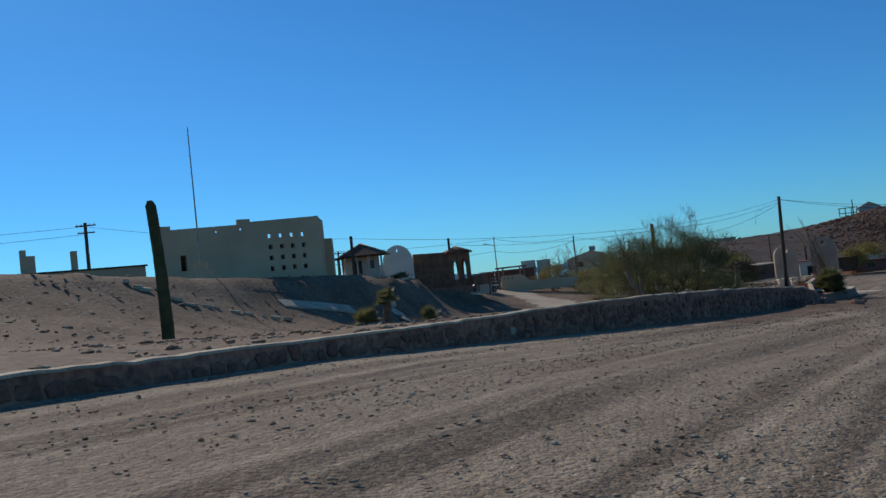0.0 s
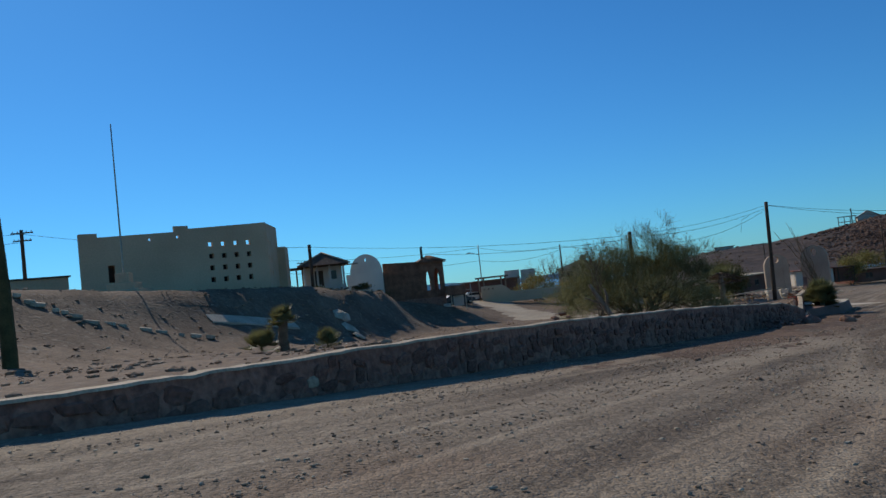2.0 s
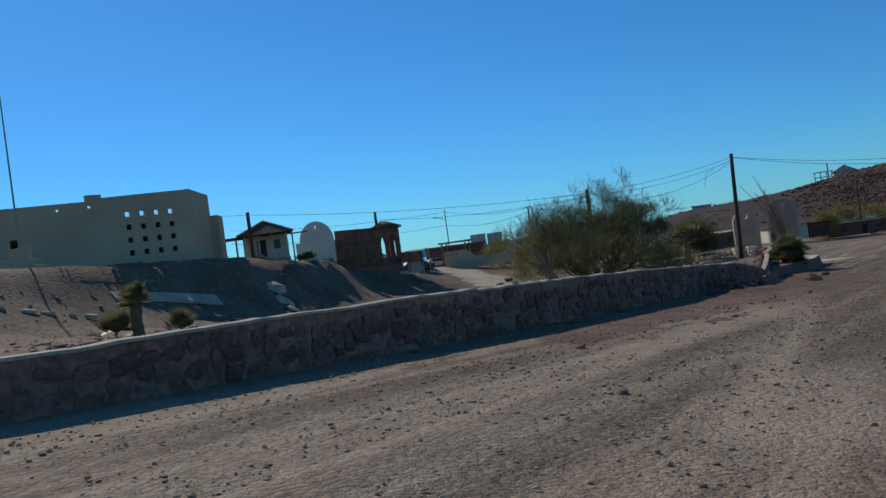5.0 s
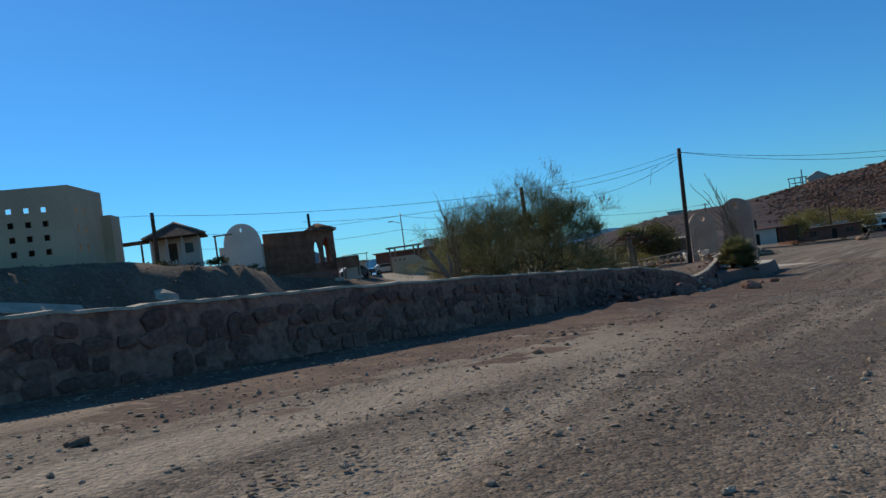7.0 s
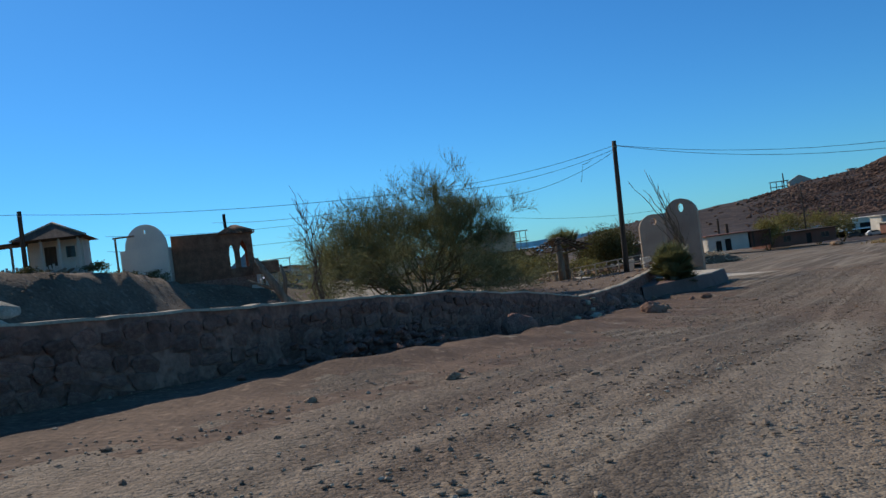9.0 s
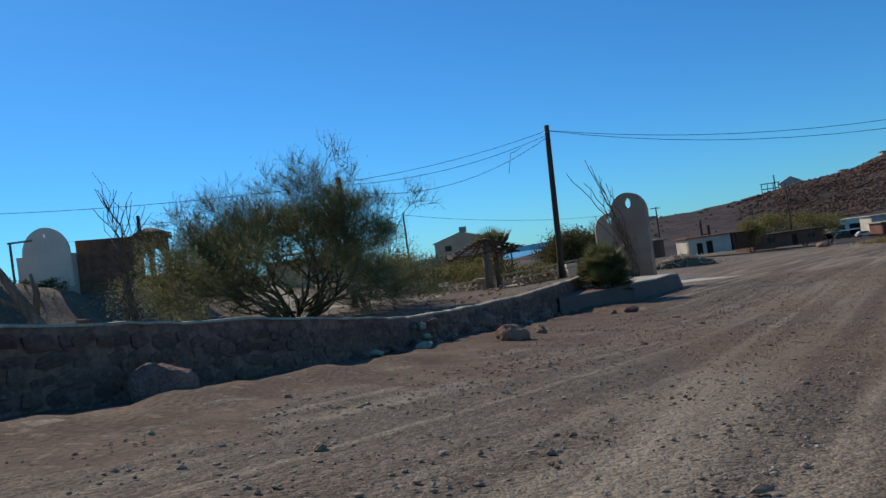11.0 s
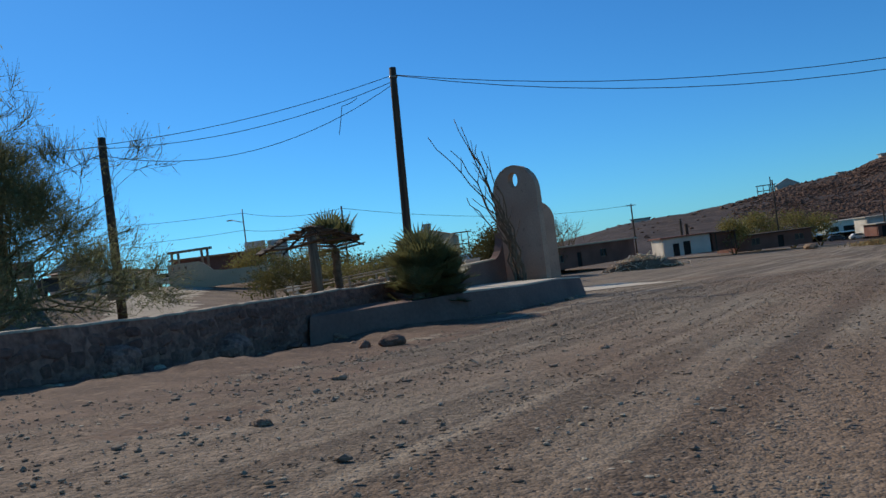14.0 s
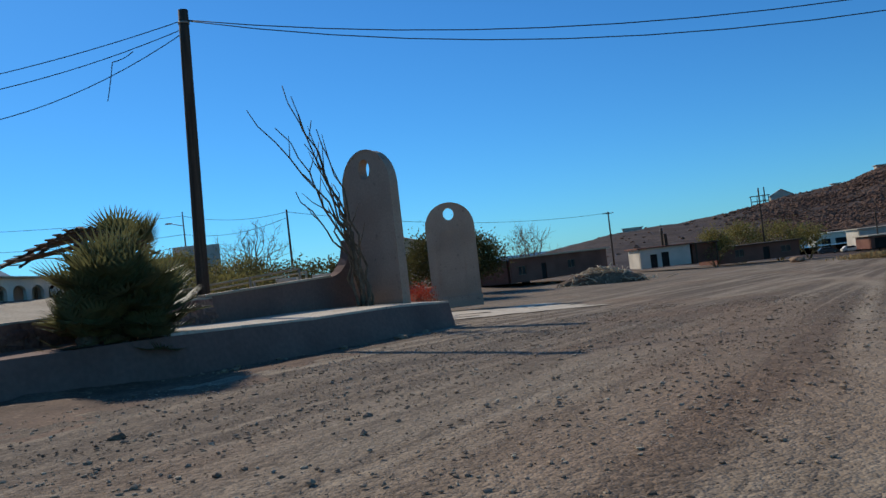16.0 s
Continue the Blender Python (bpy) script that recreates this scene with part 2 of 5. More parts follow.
CACTUS = surf("cactus_skin", (0.05, 0.06, 0.028), (0.10, 0.105, 0.05), scale=2.0, fine=18.0, rough=0.8, bump=0.4)
THATCH = surf("weathered_slat", (0.10, 0.075, 0.058), (0.19, 0.148, 0.115), scale=2.0, fine=30.0, rough=0.95, bump=0.6, stretch=(5, 5, 0.5))
SEA = surf("sea_water", (0.10, 0.24, 0.40), (0.12, 0.28, 0.45), scale=0.01, fine=0.2, rough=0.25, bump=0.15, depth=0.3)
# distance haze is put into the pale blue of the mountains
FARBLUE = surf("haze_tinted_mountain", (0.56, 0.66, 0.80), (0.62, 0.71, 0.84), scale=0.002, fine=0.02, rough=1.0, bump=0.0)
GLASS = surf("dark_window_glass", (0.03, 0.035, 0.04), (0.05, 0.055, 0.06), scale=1.0, fine=8.0, rough=0.12, bump=0.0)
CARWHITE = surf("white_car_paint", (0.7, 0.7, 0.7), (0.78, 0.78, 0.78), scale=1.0, fine=10.0, rough=0.3, bump=0.0)
CARGREY = surf("dark_car_paint", (0.06, 0.065, 0.07), (0.10, 0.105, 0.11), scale=1.0, fine=10.0, rough=0.3, bump=0.0)
RUBBER = surf("tyre_rubber", (0.018, 0.018, 0.018), (0.03, 0.03, 0.03), scale=3.0, fine=20.0, rough=0.8, bump=0.1)
GREENWALL = surf("olive_green_plaster", (0.20, 0.20, 0.10), (0.27, 0.265, 0.14), scale=0.4, fine=8.0, rough=0.9, bump=0.2, grainy=0.25)
ROOFMETAL = surf("pale_metal_roof", (0.55, 0.53, 0.50), (0.66, 0.64, 0.61), scale=0.5, fine=8.0, rough=0.55, bump=0.1)
STRAW = surf("dry_grass", (0.40, 0.29, 0.14), (0.55, 0.42, 0.22), scale=0.8, fine=10.0, rough=0.95, bump=0.4)

# ---- mesh helpers ----


def mesh_from(name, verts, faces, smooth=False):
    me = bpy.data.meshes.new(name)
    me.from_pydata([tuple(v) for v in verts], [], faces)
    if smooth:
        me.polygons.foreach_set("use_smooth", [True] * len(me.polygons))
    me.update()
    return me


def part(name, bm, material, parent=None, label="", smooth=False):
    """Links a bmesh, or a ready mesh, as one object under a thing or a part."""
    if isinstance(bm, bpy.types.Mesh):
        me = bm
    else:
        bmesh.ops.recalc_face_normals(bm, faces=bm.faces)
        me = bpy.data.meshes.new(name)
        bm.to_mesh(me)
        bm.free()
        if smooth:
            me.polygons.foreach_set("use_smooth", [True] * len(me.polygons))
    if not me.materials:
        me.materials.append(material)
    ob = new(name, me)
    if parent:
        ob.parent = parent
    if label:
        ob["label"] = label
    return ob


def thing(name, x, y, z, turn=0.0, label="", category="", group="", kind="", lean=(0, 0)):
    ob = new(name)
    ob.empty_display_size = 0.3
    ob.matrix_basis = pose(x, y, z, lean[0], lean[1], turn)
    return tagged(ob, label, category, group, kind)


def box(bm, x, y, z, sx, sy, sz, turn=0.0, bevel=0.0, tilt=0.0):
    """A box whose base centre is at x, y, z."""
    got = bmesh.ops.create_cube(bm, size=1.0)["verts"]
    bmesh.ops.transform(bm, matrix=pose(x, y, z + sz / 2, 0, tilt, turn) @ Matrix.Diagonal((sx, sy, sz, 1)), verts=got)
    if bevel:
        edges = list({e for v in got for e in v.link_edges})
        bmesh.ops.bevel(bm, geom=edges, offset=bevel, segments=2, affect="EDGES", profile=0.6)
    return bm


def one_box(*a, **k):
    return box(bmesh.new(), *a, **k)


def plate(outline, holes, thick, bevel=0.0):
    """A wall in the local x-z plane with openings cut through, thick metres deep towards +y."""
    bm = bmesh.new()
    edges = []
    for ring in [outline, *holes]:
        vs = [bm.verts.new((x, 0, z)) for x, z in ring]
        edges += [bm.edges.new((vs[i], vs[(i + 1) % len(vs)])) for i in range(len(vs))]
    bmesh.ops.triangle_fill(bm, use_beauty=True, use_dissolve=False, edges=edges)
    got = bmesh.ops.extrude_face_region(bm, geom=list(bm.faces))["geom"]
    bmesh.ops.translate(bm, vec=(0, thick, 0), verts=[g for g in got if isinstance(g, bmesh.types.BMVert)])
    bmesh.ops.recalc_face_normals(bm, faces=bm.faces)
    return bm


def rect(x0, z0, x1, z1):
    return [(x0, z0), (x1, z0), (x1, z1), (x0, z1)]


def arc(cx, cz, rx, rz, a0, a1, n):
    return [(cx + rx * math.cos(radians(a0 + (a1 - a0) * i / n)), cz + rz * math.sin(radians(a0 + (a1 - a0) * i / n))) for i in range(n + 1)]


def tube_mesh(name, paths, sides=6, smooth=True):
    """Tapered tubes along paths of (point, radius), all in one mesh."""
    verts, faces = [], []
    for path in paths:
        pts = [Vector(p) for p, _ in path]
        base = len(verts)
        for i, (p, r) in enumerate(zip(pts, (r for _, r in path))):
            way = (pts[min(i + 1, len(pts) - 1)] - pts[max(i - 1, 0)])
            way = way.normalized() if way.length > 1e-9 else Vector((0, 0, 1))
            side = way.cross(Vector((0.31, 0.95, 0.12))).normalized()
            up = way.cross(side)
            for k in range(sides):
                a = 2 * math.pi * k / sides
                verts.append(p + (side * math.cos(a) + up * math.sin(a)) * r)
        for i in range(len(pts) - 1):
            for k in range(sides):
                a, b = base + i * sides + k, base + i * sides + (k + 1) % sides
                faces.append((a, b, b + sides, a + sides))
        faces.append(tuple(base + k for k in reversed(range(sides))))
        faces.append(tuple(base + (len(pts) - 1) * sides + k for k in range(sides)))
    return mesh_from(name, verts, faces, smooth)


def pole_mesh(h, r0, r1, sides=12):
    n = 6
    return tube_mesh("pole", [[((0, 0, h * i / n), r0 + (r1 - r0) * i / n) for i in range(n + 1)]], sides)


def leaf_mesh(name, spots, length, width, rng, droop=0.0):
    """Many small folded leaves at the given spots (point, direction)."""
    verts, faces = [], []
    for p, way in spots:
        L = length * rng.uniform(0.6, 1.35)
        w = (Vector(way) + Vector((rng.gauss(0, 0.5), rng.gauss(0, 0.5), rng.gauss(0, 0.45) - droop))).normalized()
        s = w.cross(Vector((rng.gauss(0, 1), rng.gauss(0, 1), rng.gauss(0, 1)))).normalized() * width * rng.uniform(0.6, 1.3)
        p = Vector(p)
        b = len(verts)
        verts += [p, p + w * L * 0.5 + s, p + w * L, p + w * L * 0.5 - s]
        faces.append((b, b + 1, b + 2, b + 3))
    return mesh_from(name, verts, faces)


def rock_mesh(name, rng, flat=0.7, detail=2, rough=0.22):
    bm = bmesh.new()
    bmesh.ops.create_icosphere(bm, subdivisions=detail, radius=1.0)
    off = Vector((rng.uniform(-50, 50), rng.uniform(-50, 50), rng.uniform(-50, 50)))
    sq = Vector((rng.uniform(0.75, 1.25), rng.uniform(0.7, 1.1), flat))
    for v in bm.verts:
        k = 1 + rough * 2.2 * noise.noise(v.co * 0.9 + off) + rough * noise.noise(v.co * 2.3 + off)
        v.co = Vector((v.co.x * sq.x, v.co.y * sq.y, v.co.z * sq.z)) * k
        v.co.z = max(v.co.z, -0.35 * flat)
    me = bpy.data.meshes.new(name)
    bm.to_mesh(me)
    bm.free()
    return me


# ---- lie of the land ----
AHEAD, LEFT = (0.577, 0.817), (-0.817, 0.577)      # along the street, and to its left


def at(s, d):
    """Plan coordinates from metres along the street and to its left."""
    return s * AHEAD[0] + d * LEFT[0], s * AHEAD[1] + d * LEFT[1]


def sd(x, y):
    return x * AHEAD[0] + y * AHEAD[1], x * LEFT[0] + y * LEFT[1]


def soft_step(a, b, v):
    t = np.clip((np.asarray(v, float) - a) / (b - a), 0, 1)
    return t * t * (3 - 2 * t)


def street_height(s):
    return np.interp(s, [-900, -60, 0, 9, 18, 26, 42, 48, 55, 60, 66, 76, 88, 150, 190, 290, 700], [22, 3.6, 0.35, 0.0, -0.62, -1.15, -2.12, -2.65, -3.2, -3.45, -3.58, -3.8, -4.2, -6.8, -8.0, -10.4, -12.5])


def wall_off(s):
    """How far left of the street's line the low wall stands."""
    return np.interp(s, [-400, 46, 52, 78, 82, 90, 200], [9.3, 9.3, 9.9, 15.2, 16.2, 17.0, 40])


def wall_top(s):
    return np.interp(s, [-60, 5, 12, 19, 25, 34, 40, 45, 50, 55, 59, 65, 75, 80], [4.2, 1.0, 0.74, 0.58, 0.36, -0.1, -0.48, -0.82, -1.35, -1.95, -2.14, -2.34, -2.44, -2.41])


HILL_X = [60, 110, 150, 178, 190, 215, 236, 256, 277, 292, 305, 320, 340, 352, 366, 383, 392, 420, 520, 900]
HILL_TOP = [-9, -4, 1.5, 5.0, 7.0, 8.3, 9.7, 10.6, 12.6, 14.3, 16.6, 19.3, 20.6, 22.4, 24.2, 30.4, 32.2, 37, 52, 60]
# along the street: height of the village terrace, and how far left its bank has its foot and its crest
BANK_S = [-60, 0, 25, 38, 53, 62, 70, 80, 89, 97, 107, 125, 160, 240]
BANK_TOP = [6.5, 5.1, 4.3, 3.4, 3.0, 2.3, 1.9, 0.8, -0.7, -0.9, -0.95, -1.1, -1.5, -6.0]
BANK_FOOT = [16, 20, 31, 37, 41.5, 44.5, 47.5, 53, 50, 42, 40, 40, 40, 40]
BANK_CREST = [50, 44, 44, 46.5, 48, 50.5, 53.5, 60, 58.5, 61, 68, 70, 70, 70]


def hill(x, y):
    """The rocky hill far ahead on the right: its height above the plain, by the bearing seen from the street."""
    far = np.maximum(y - 30, 60.0)
    across = 20 + (x - 20) / far * 562
    crest = sum(np.interp(across + o, HILL_X, HILL_TOP) for o in (-7, 0, 7)) / 3 + 9.0
    return np.clip(crest, 0, None) * np.exp(-((y - 592) / np.where(y < 592, 145.0, 110.0)) ** 2)


def land(x, y):
    """Height of the ground."""
    x, y = np.asarray(x, float), np.asarray(y, float)
    s, d = sd(x, y)
    e = d - wall_off(s)
    street = street_height(s) + 0.055 * np.clip(d, 0, 16) * (1 - soft_step(56, 70, s)) + 0.035 * np.clip(d, 0, 50) * soft_step(95, 150, s)
    brink = wall_top(s) + (street_height(s) + 1.2 - wall_top(s)) * soft_step(88, 104, s)
    terrace = brink - 0.2 + (street_height(s) + 1.0 - brink + 0.2) * soft_step(0, 14, e)
    terrace = terrace + np.maximum(0, -3.4 - terrace) * soft_step(25, 60, e)
    up = soft_step(0.05, 0.5, e) * (1 - soft_step(81, 88, s) * (1 - soft_step(2.5, 9, e)))
    up = up * (1 - soft_step(92, 108, s) * (1 - soft_step(30, 40, d)))
    z = street + (terrace - street) * up
    foot, crest = np.interp(s, BANK_S, BANK_FOOT), np.interp(s, BANK_S, BANK_CREST)
    u = np.clip((d - foot) / (crest - foot), 0, 1)
    z = z + (np.interp(s, BANK_S, BANK_TOP) - z) * (0.3 * u + 0.7 * u * u)
    z = z + (-9.0 - z) * soft_step(300, 440, y)
    z = z + hill(x, y)
    shore = soft_step(420, 540, y - 0.9 * x)
    return z * (1 - shore) + (-16) * shore


def ground_z(x, y):
    return float(land(x, y))


# ---- ground ----
rng = random.Random(7)
LANE = [(2, 160), (9.3, 131), (10.2, 118), (14, 104), (18, 96), (27, 87.5), (34, 87), (43, 89)]
S_LINES = np.concatenate([-np.geomspace(4000, 26, 26), np.arange(-25, 95, 0.36), np.arange(95, 240, 2.2), np.arange(240, 880, 6.0), np.geomspace(890, 4600, 16)])
E_LINES = np.concatenate([-np.geomspace(4000, 150, 14), np.arange(-145, -12, 5.0), np.arange(-11.5, 1.0, 0.26), np.arange(1.0, 60, 1.3), np.arange(60, 190, 4.0), np.geomspace(200, 4600, 24)])


def build_ground():
    S, E = np.meshgrid(S_LINES, E_LINES, indexing="ij")
    D = E + wall_off(S)
    X, Y = S * AHEAD[0] + D * LEFT[0], S * AHEAD[1] + D * LEFT[1]
    Z = land(X, Y)
    near = np.exp(-(np.clip(np.abs(E + 5) - 8, 0, None) / 10) ** 2) * (1 - soft_step(90, 130, S))
    far = hill(X, Y) / 26
    flat = [noise.noise(Vector((a * 0.9, b * 0.9, 0))) * 0.5 + noise.noise(Vector((a * 2.6, b * 2.6, 3))) * 0.35 for a, b in zip(X.ravel(), Y.ravel())]
    rocky = [noise.noise(Vector((a * 0.05, b * 0.05, 8))) * 1.6 + noise.noise(Vector((a * 0.14, b * 0.14, 5))) * 0.9 for a, b in zip(X.ravel(), Y.ravel())]
    yard = soft_step(1.5, 8, E) * (1 - soft_step(70, 110, E)) * soft_step(-40, -10, S) * (1 - soft_step(84, 98, S))
    lumps = [0.8 * noise.noise(Vector((a * 0.21, b * 0.21, 9))) + 0.7 * noise.noise(Vector((a * 0.55, b * 0.55, 4))) for a, b in zip(X.ravel(), Y.ravel())]
    Z = Z + 0.2 * np.array(lumps).reshape(Z.shape) * yard
    Z = Z + np.array(flat).reshape(Z.shape) * 0.03 * near + np.array(rocky).reshape(Z.shape) * np.clip(far, 0, 1.2) * 1.1
    lanes = [noise.noise(Vector((a * 0.06, b * 1.7, 2))) * 0.6 + noise.noise(Vector((a * 0.15, b * 4.2, 6))) * 0.4 for a, b in zip(S.ravel(), D.ravel())]
    Z = Z + np.array(lanes).reshape(Z.shape) * 0.022 * near * (D < wall_off(S) - 0.5)
    Z = Z - 0.018 * near * (np.exp(-((D - 0.9) / 0.35) ** 2) + np.exp(-((D + 0.9) / 0.35) ** 2) + np.exp(-((D - 3.3) / 0.4) ** 2))
    berm = np.exp(-((E + 1.5) / 0.8) ** 2) * soft_step(30, 48, S) * (1 - soft_step(74, 80, S))
    Z = Z + berm * (0.1 + 0.14 * np.array(lumps).reshape(Z.shape) + 0.16 * np.array(flat).reshape(Z.shape))
    n, m = S.shape
    idx = np.arange(n * m).reshape(n, m)
    faces = np.stack([idx[:-1, :-1], idx[1:, :-1], idx[1:, 1:], idx[:-1, 1:]], -1).reshape(-1, 4)
    me = mesh_from("ground", np.stack([X, Y, Z], -1).reshape(-1, 3).tolist(), faces.tolist(), True)
    sc, dc, ec = [0.25 * (a[:-1, :-1] + a[1:, :-1] + a[1:, 1:] + a[:-1, 1:]).ravel() for a in (S, D, E)]
    xc, yc = sc * AHEAD[0] + dc * LEFT[0], sc * AHEAD[1] + dc * LEFT[1]
    edge = np.array([noise.noise(Vector((a * 0.35, b * 0.9, 3))) + 0.6 * noise.noise(Vector((a * 1.3, b * 1.9, 7))) for a, b in zip(sc, dc)])
    which = np.where(ec > 0.2, 1, np.where((ec > -3.2 - 2.2 * edge - 1.3 * soft_step(45, 65, sc)) & (sc > 24 + 6 * edge) & (sc < 90), 4, 0))
    which = np.where((sc > 84) & (ec > -12), np.where(ec > 6, 1, 0), which)
    which = np.where((sc > 230), 3, which)
    lane = np.zeros(len(xc), bool)
    for (x0, y0), (x1, y1) in zip(LANE, LANE[1:]):
        t = np.clip(((xc - x0) * (x1 - x0) + (yc - y0) * (y1 - y0)) / ((x1 - x0) ** 2 + (y1 - y0) ** 2), 0, 1)
        lane |= np.hypot(xc - x0 - t * (x1 - x0), yc - y0 - t * (y1 - y0)) < 3.0
    which = np.where(lane & (ec > 3), 2, which)
    for mat in (DIRT, YARD, PALEROAD, HILL, REDDIRT):
        me.materials.append(mat)
    me.polygons.foreach_set("material_index", which.astype(np.int32))
    ob = new("ground", me)
    tagged(ob, "bare brown gravelly desert ground with wheel tracks", "ground", kind="structure")


build_ground()

water = part("sea", mesh_from("sea", [(-4500, 240, -7.5), (4500, 240, -7.5), (4500, 4800, -7.5), (-4500, 4800, -7.5)], [(0, 1, 2, 3)]), SEA)
tagged(water, "calm blue sea far beyond the village", "sea", kind="structure")


def build_far_mountains():
    r = random.Random(3)
    verts, faces = [], []
    n = 160
    for i in range(n):
        a = radians(-60 + 100 * i / (n - 1))
        x, y = 4300 * math.sin(a), 4300 * math.cos(a)
        h = 12 + 40 * abs(noise.noise(Vector((i * 0.06, 1.7, 0)))) + 10 * noise.noise(Vector((i * 0.3, 4.1, 0)))
        verts += [(x, y, -12), (x, y, max(h, 8)), (x * 1.08, y * 1.08, -12)]
    for i in range(n - 1):
        a = 3 * i
        faces += [(a, a + 3, a + 4, a + 1), (a + 1, a + 4, a + 5, a + 2)]
    ob = part("backdrop", mesh_from("backdrop", verts, faces, True), FARBLUE)
    tagged(ob, "hazy blue mountains on the far shore", "mountains", kind="structure")


build_far_mountains()

# ---- low wall along the street ----


def build_wall():
    wall = tagged(new("wall_street"), "low rubble stone retaining wall with a pale cement coping", "wall", kind="structure")
    ss = np.arange(-40, 80.3, 0.25)
    verts, faces, cap_v, cap_f = [], [], [], []
    r = random.Random(11)
    for s in ss:
        d, top = float(wall_off(s)), float(wall_top(s)) + 0.03 * noise.noise(Vector((s * 0.7, 0, 0))) + 0.03 * noise.noise(Vector((s * 2.9, 5, 0)))
        foot = ground_z(*at(s, d - 0.4)) - 0.5
        ring = [(d - 0.12 + 0.08 * noise.noise(Vector((s * 1.1, 9, 0))), foot), (d - 0.02 + 0.04 * noise.noise(Vector((s * 1.7, 3, 0))), top - 0.035), (d + 0.3, top - 0.05), (d + 0.3, foot)]
        verts += [(*at(s, a), z) for a, z in ring]
        w = 0.02 * r.uniform(-1, 1)
        ring = [(d - 0.05 + w, top - 0.04), (d - 0.03 + w, top), (d + 0.22 + w, top + 0.01), (d + 0.28, top - 0.06)]
        cap_v += [(*at(s, a), z) for a, z in ring]
    for i in range(len(ss) - 1):
        for k in range(4):
            a, b = 4 * i + k, 4 * i + (k + 1) % 4
            faces.append((a, b, b + 4, a + 4))
            cap_f.append((a, b, b + 4, a + 4))
    e = 4 * (len(ss) - 1)
    for f in (faces, cap_f):
        f += [(3, 2, 1, 0), (e, e + 1, e + 2, e + 3)]
    part("wall_core", mesh_from("wall_core", verts, faces), MORTAR, wall)
    part("coping", mesh_from("coping", cap_v, cap_f), COPING, wall, "pale weathered cement coping")
    def block():
        bm = bmesh.new()
        bmesh.ops.create_cube(bm, size=2.0)
        bmesh.ops.bevel(bm, geom=list(bm.edges), offset=0.42, segments=1, affect="EDGES")
        for v in bm.verts:
            v.co += Vector((r.gauss(0, 0.15), r.gauss(0, 0.12), r.gauss(0, 0.15)))
        me = bpy.data.meshes.new("stone")
        bm.to_mesh(me)
        bm.free()
        return me
    shapes = [block() for _ in range(10)]
    pale = [block() for _ in range(3)]
    for me in shapes:
        me.materials.append(WALLSTONE)
    for me in pale:
        me.materials.append(PALEROCK)
    count, rest_v, rest_f = 0, [], []
    for row in range(9):
        s = -20.0 + r.random()
        while s < 80:
            w = r.uniform(0.08, 0.24)
            d, top = float(wall_off(s + w)), float(wall_top(s + w))
            h = r.uniform(0.07, 0.125)
            z = top - 0.16 - (row + 0.55) * 0.2 + r.gauss(0, 0.035) + 0.04 * math.sin(s * 1.7 + row)
            if r.random() < 0.9 and z > ground_z(*at(s, d - 0.5)) - 0.12:
                x, y = at(s + w, d - 0.03 - 0.05 * (top - z))
                me = r.choice(pale if r.random() < 0.015 else shapes)
                m = pose(x, y, z, r.uniform(-6, 6), r.uniform(-16, 16), 54.8 + r.uniform(-5, 5)) @ Matrix.Diagonal((w * 0.95, r.uniform(0.025, 0.052), h * r.uniform(0.8, 1.15), 1))
                if 14 < s < 50 and count < 300 and r.random() < 0.62:
                    ob = new("stone", me)
                    ob.matrix_basis = m
                    ob.parent = wall
                    count += 1
                else:
                    base = len(rest_v)
                    rest_v += [m @ v.co for v in me.vertices]
                    rest_f += [tuple(base + i for i in p.vertices) for p in me.polygons]
            s += 2 * w + r.uniform(0.01, 0.05)
    tagged(part("wall_stones", mesh_from("wall_stones", rest_v, rest_f), WALLSTONE, wall), kind="stuff")


build_wall()

# planter slab at the foot of the gate pillar


def build_planter():
    t = thing("raised_planter", *at(82, 14.8), ground_z(*at(82, 12)), 0, "low concrete planter with a pale slab top and sloping front", "planter")
    ox, oy, oz = t.matrix_basis.translation
    front = [at(70.3, 13.42), at(76.0, 12.3), at(80.0, 12.3), at(84.0, 12.7), at(87.7, 13.25)]
    back = [at(70.6, 13.55), at(76.4, 14.75), at(80.2, 15.6), at(84.2, 16.1), at(89.2, 17.0)]
    top = [-2.98, -3.04, -3.2, -3.28, -3.47]
    verts, faces = [], []
    for (fx, fy), (bx, by), z in zip(front, back, top):
        low = ground_z(fx, fy) - 0.4
        out = Vector((fx - bx, fy - by)).normalized() * 0.38
        verts += [(fx + out.x - ox, fy + out.y - oy, low - oz), (fx - ox, fy - oy, z - oz), (bx - ox, by - oy, z + 0.06 - oz), (bx - ox, by - oy, low - oz)]
    for i in range(4):
        for k in range(4):
            a, b = 4 * i + k, 4 * i + (k + 1) % 4
            faces.append((a, b, b + 4, a + 4))
    faces += [(3, 2, 1, 0), (16, 17, 18, 19)]
    part("planter_wall", mesh_from("planter_wall", verts, faces), PLANTER, t)
    verts = []
    for (fx, fy), (bx, by), z in zip(front[1:], back[1:], top[1:]):
        for (px, py), dz in (((fx, fy), 0.0), ((bx, by), 0.06)):
            verts += [(px - ox, py - oy, z + dz + 0.005 - oz), (px - ox, py - oy, z + dz + 0.06 - oz)]
    faces = []
    for i in range(3):
        a = 4 * i
        faces += [(a + 1, a + 3, a + 7, a + 5), (a, a + 4, a + 6, a + 2), (a, a + 1, a + 5, a + 4), (a + 2, a + 6, a + 7, a + 3)]
    faces += [(0, 2, 3, 1), (12, 13, 15, 14)]
    part("slab", mesh_from("slab", verts, faces), SLAB, t, "pale cracked concrete slab")


build_planter()

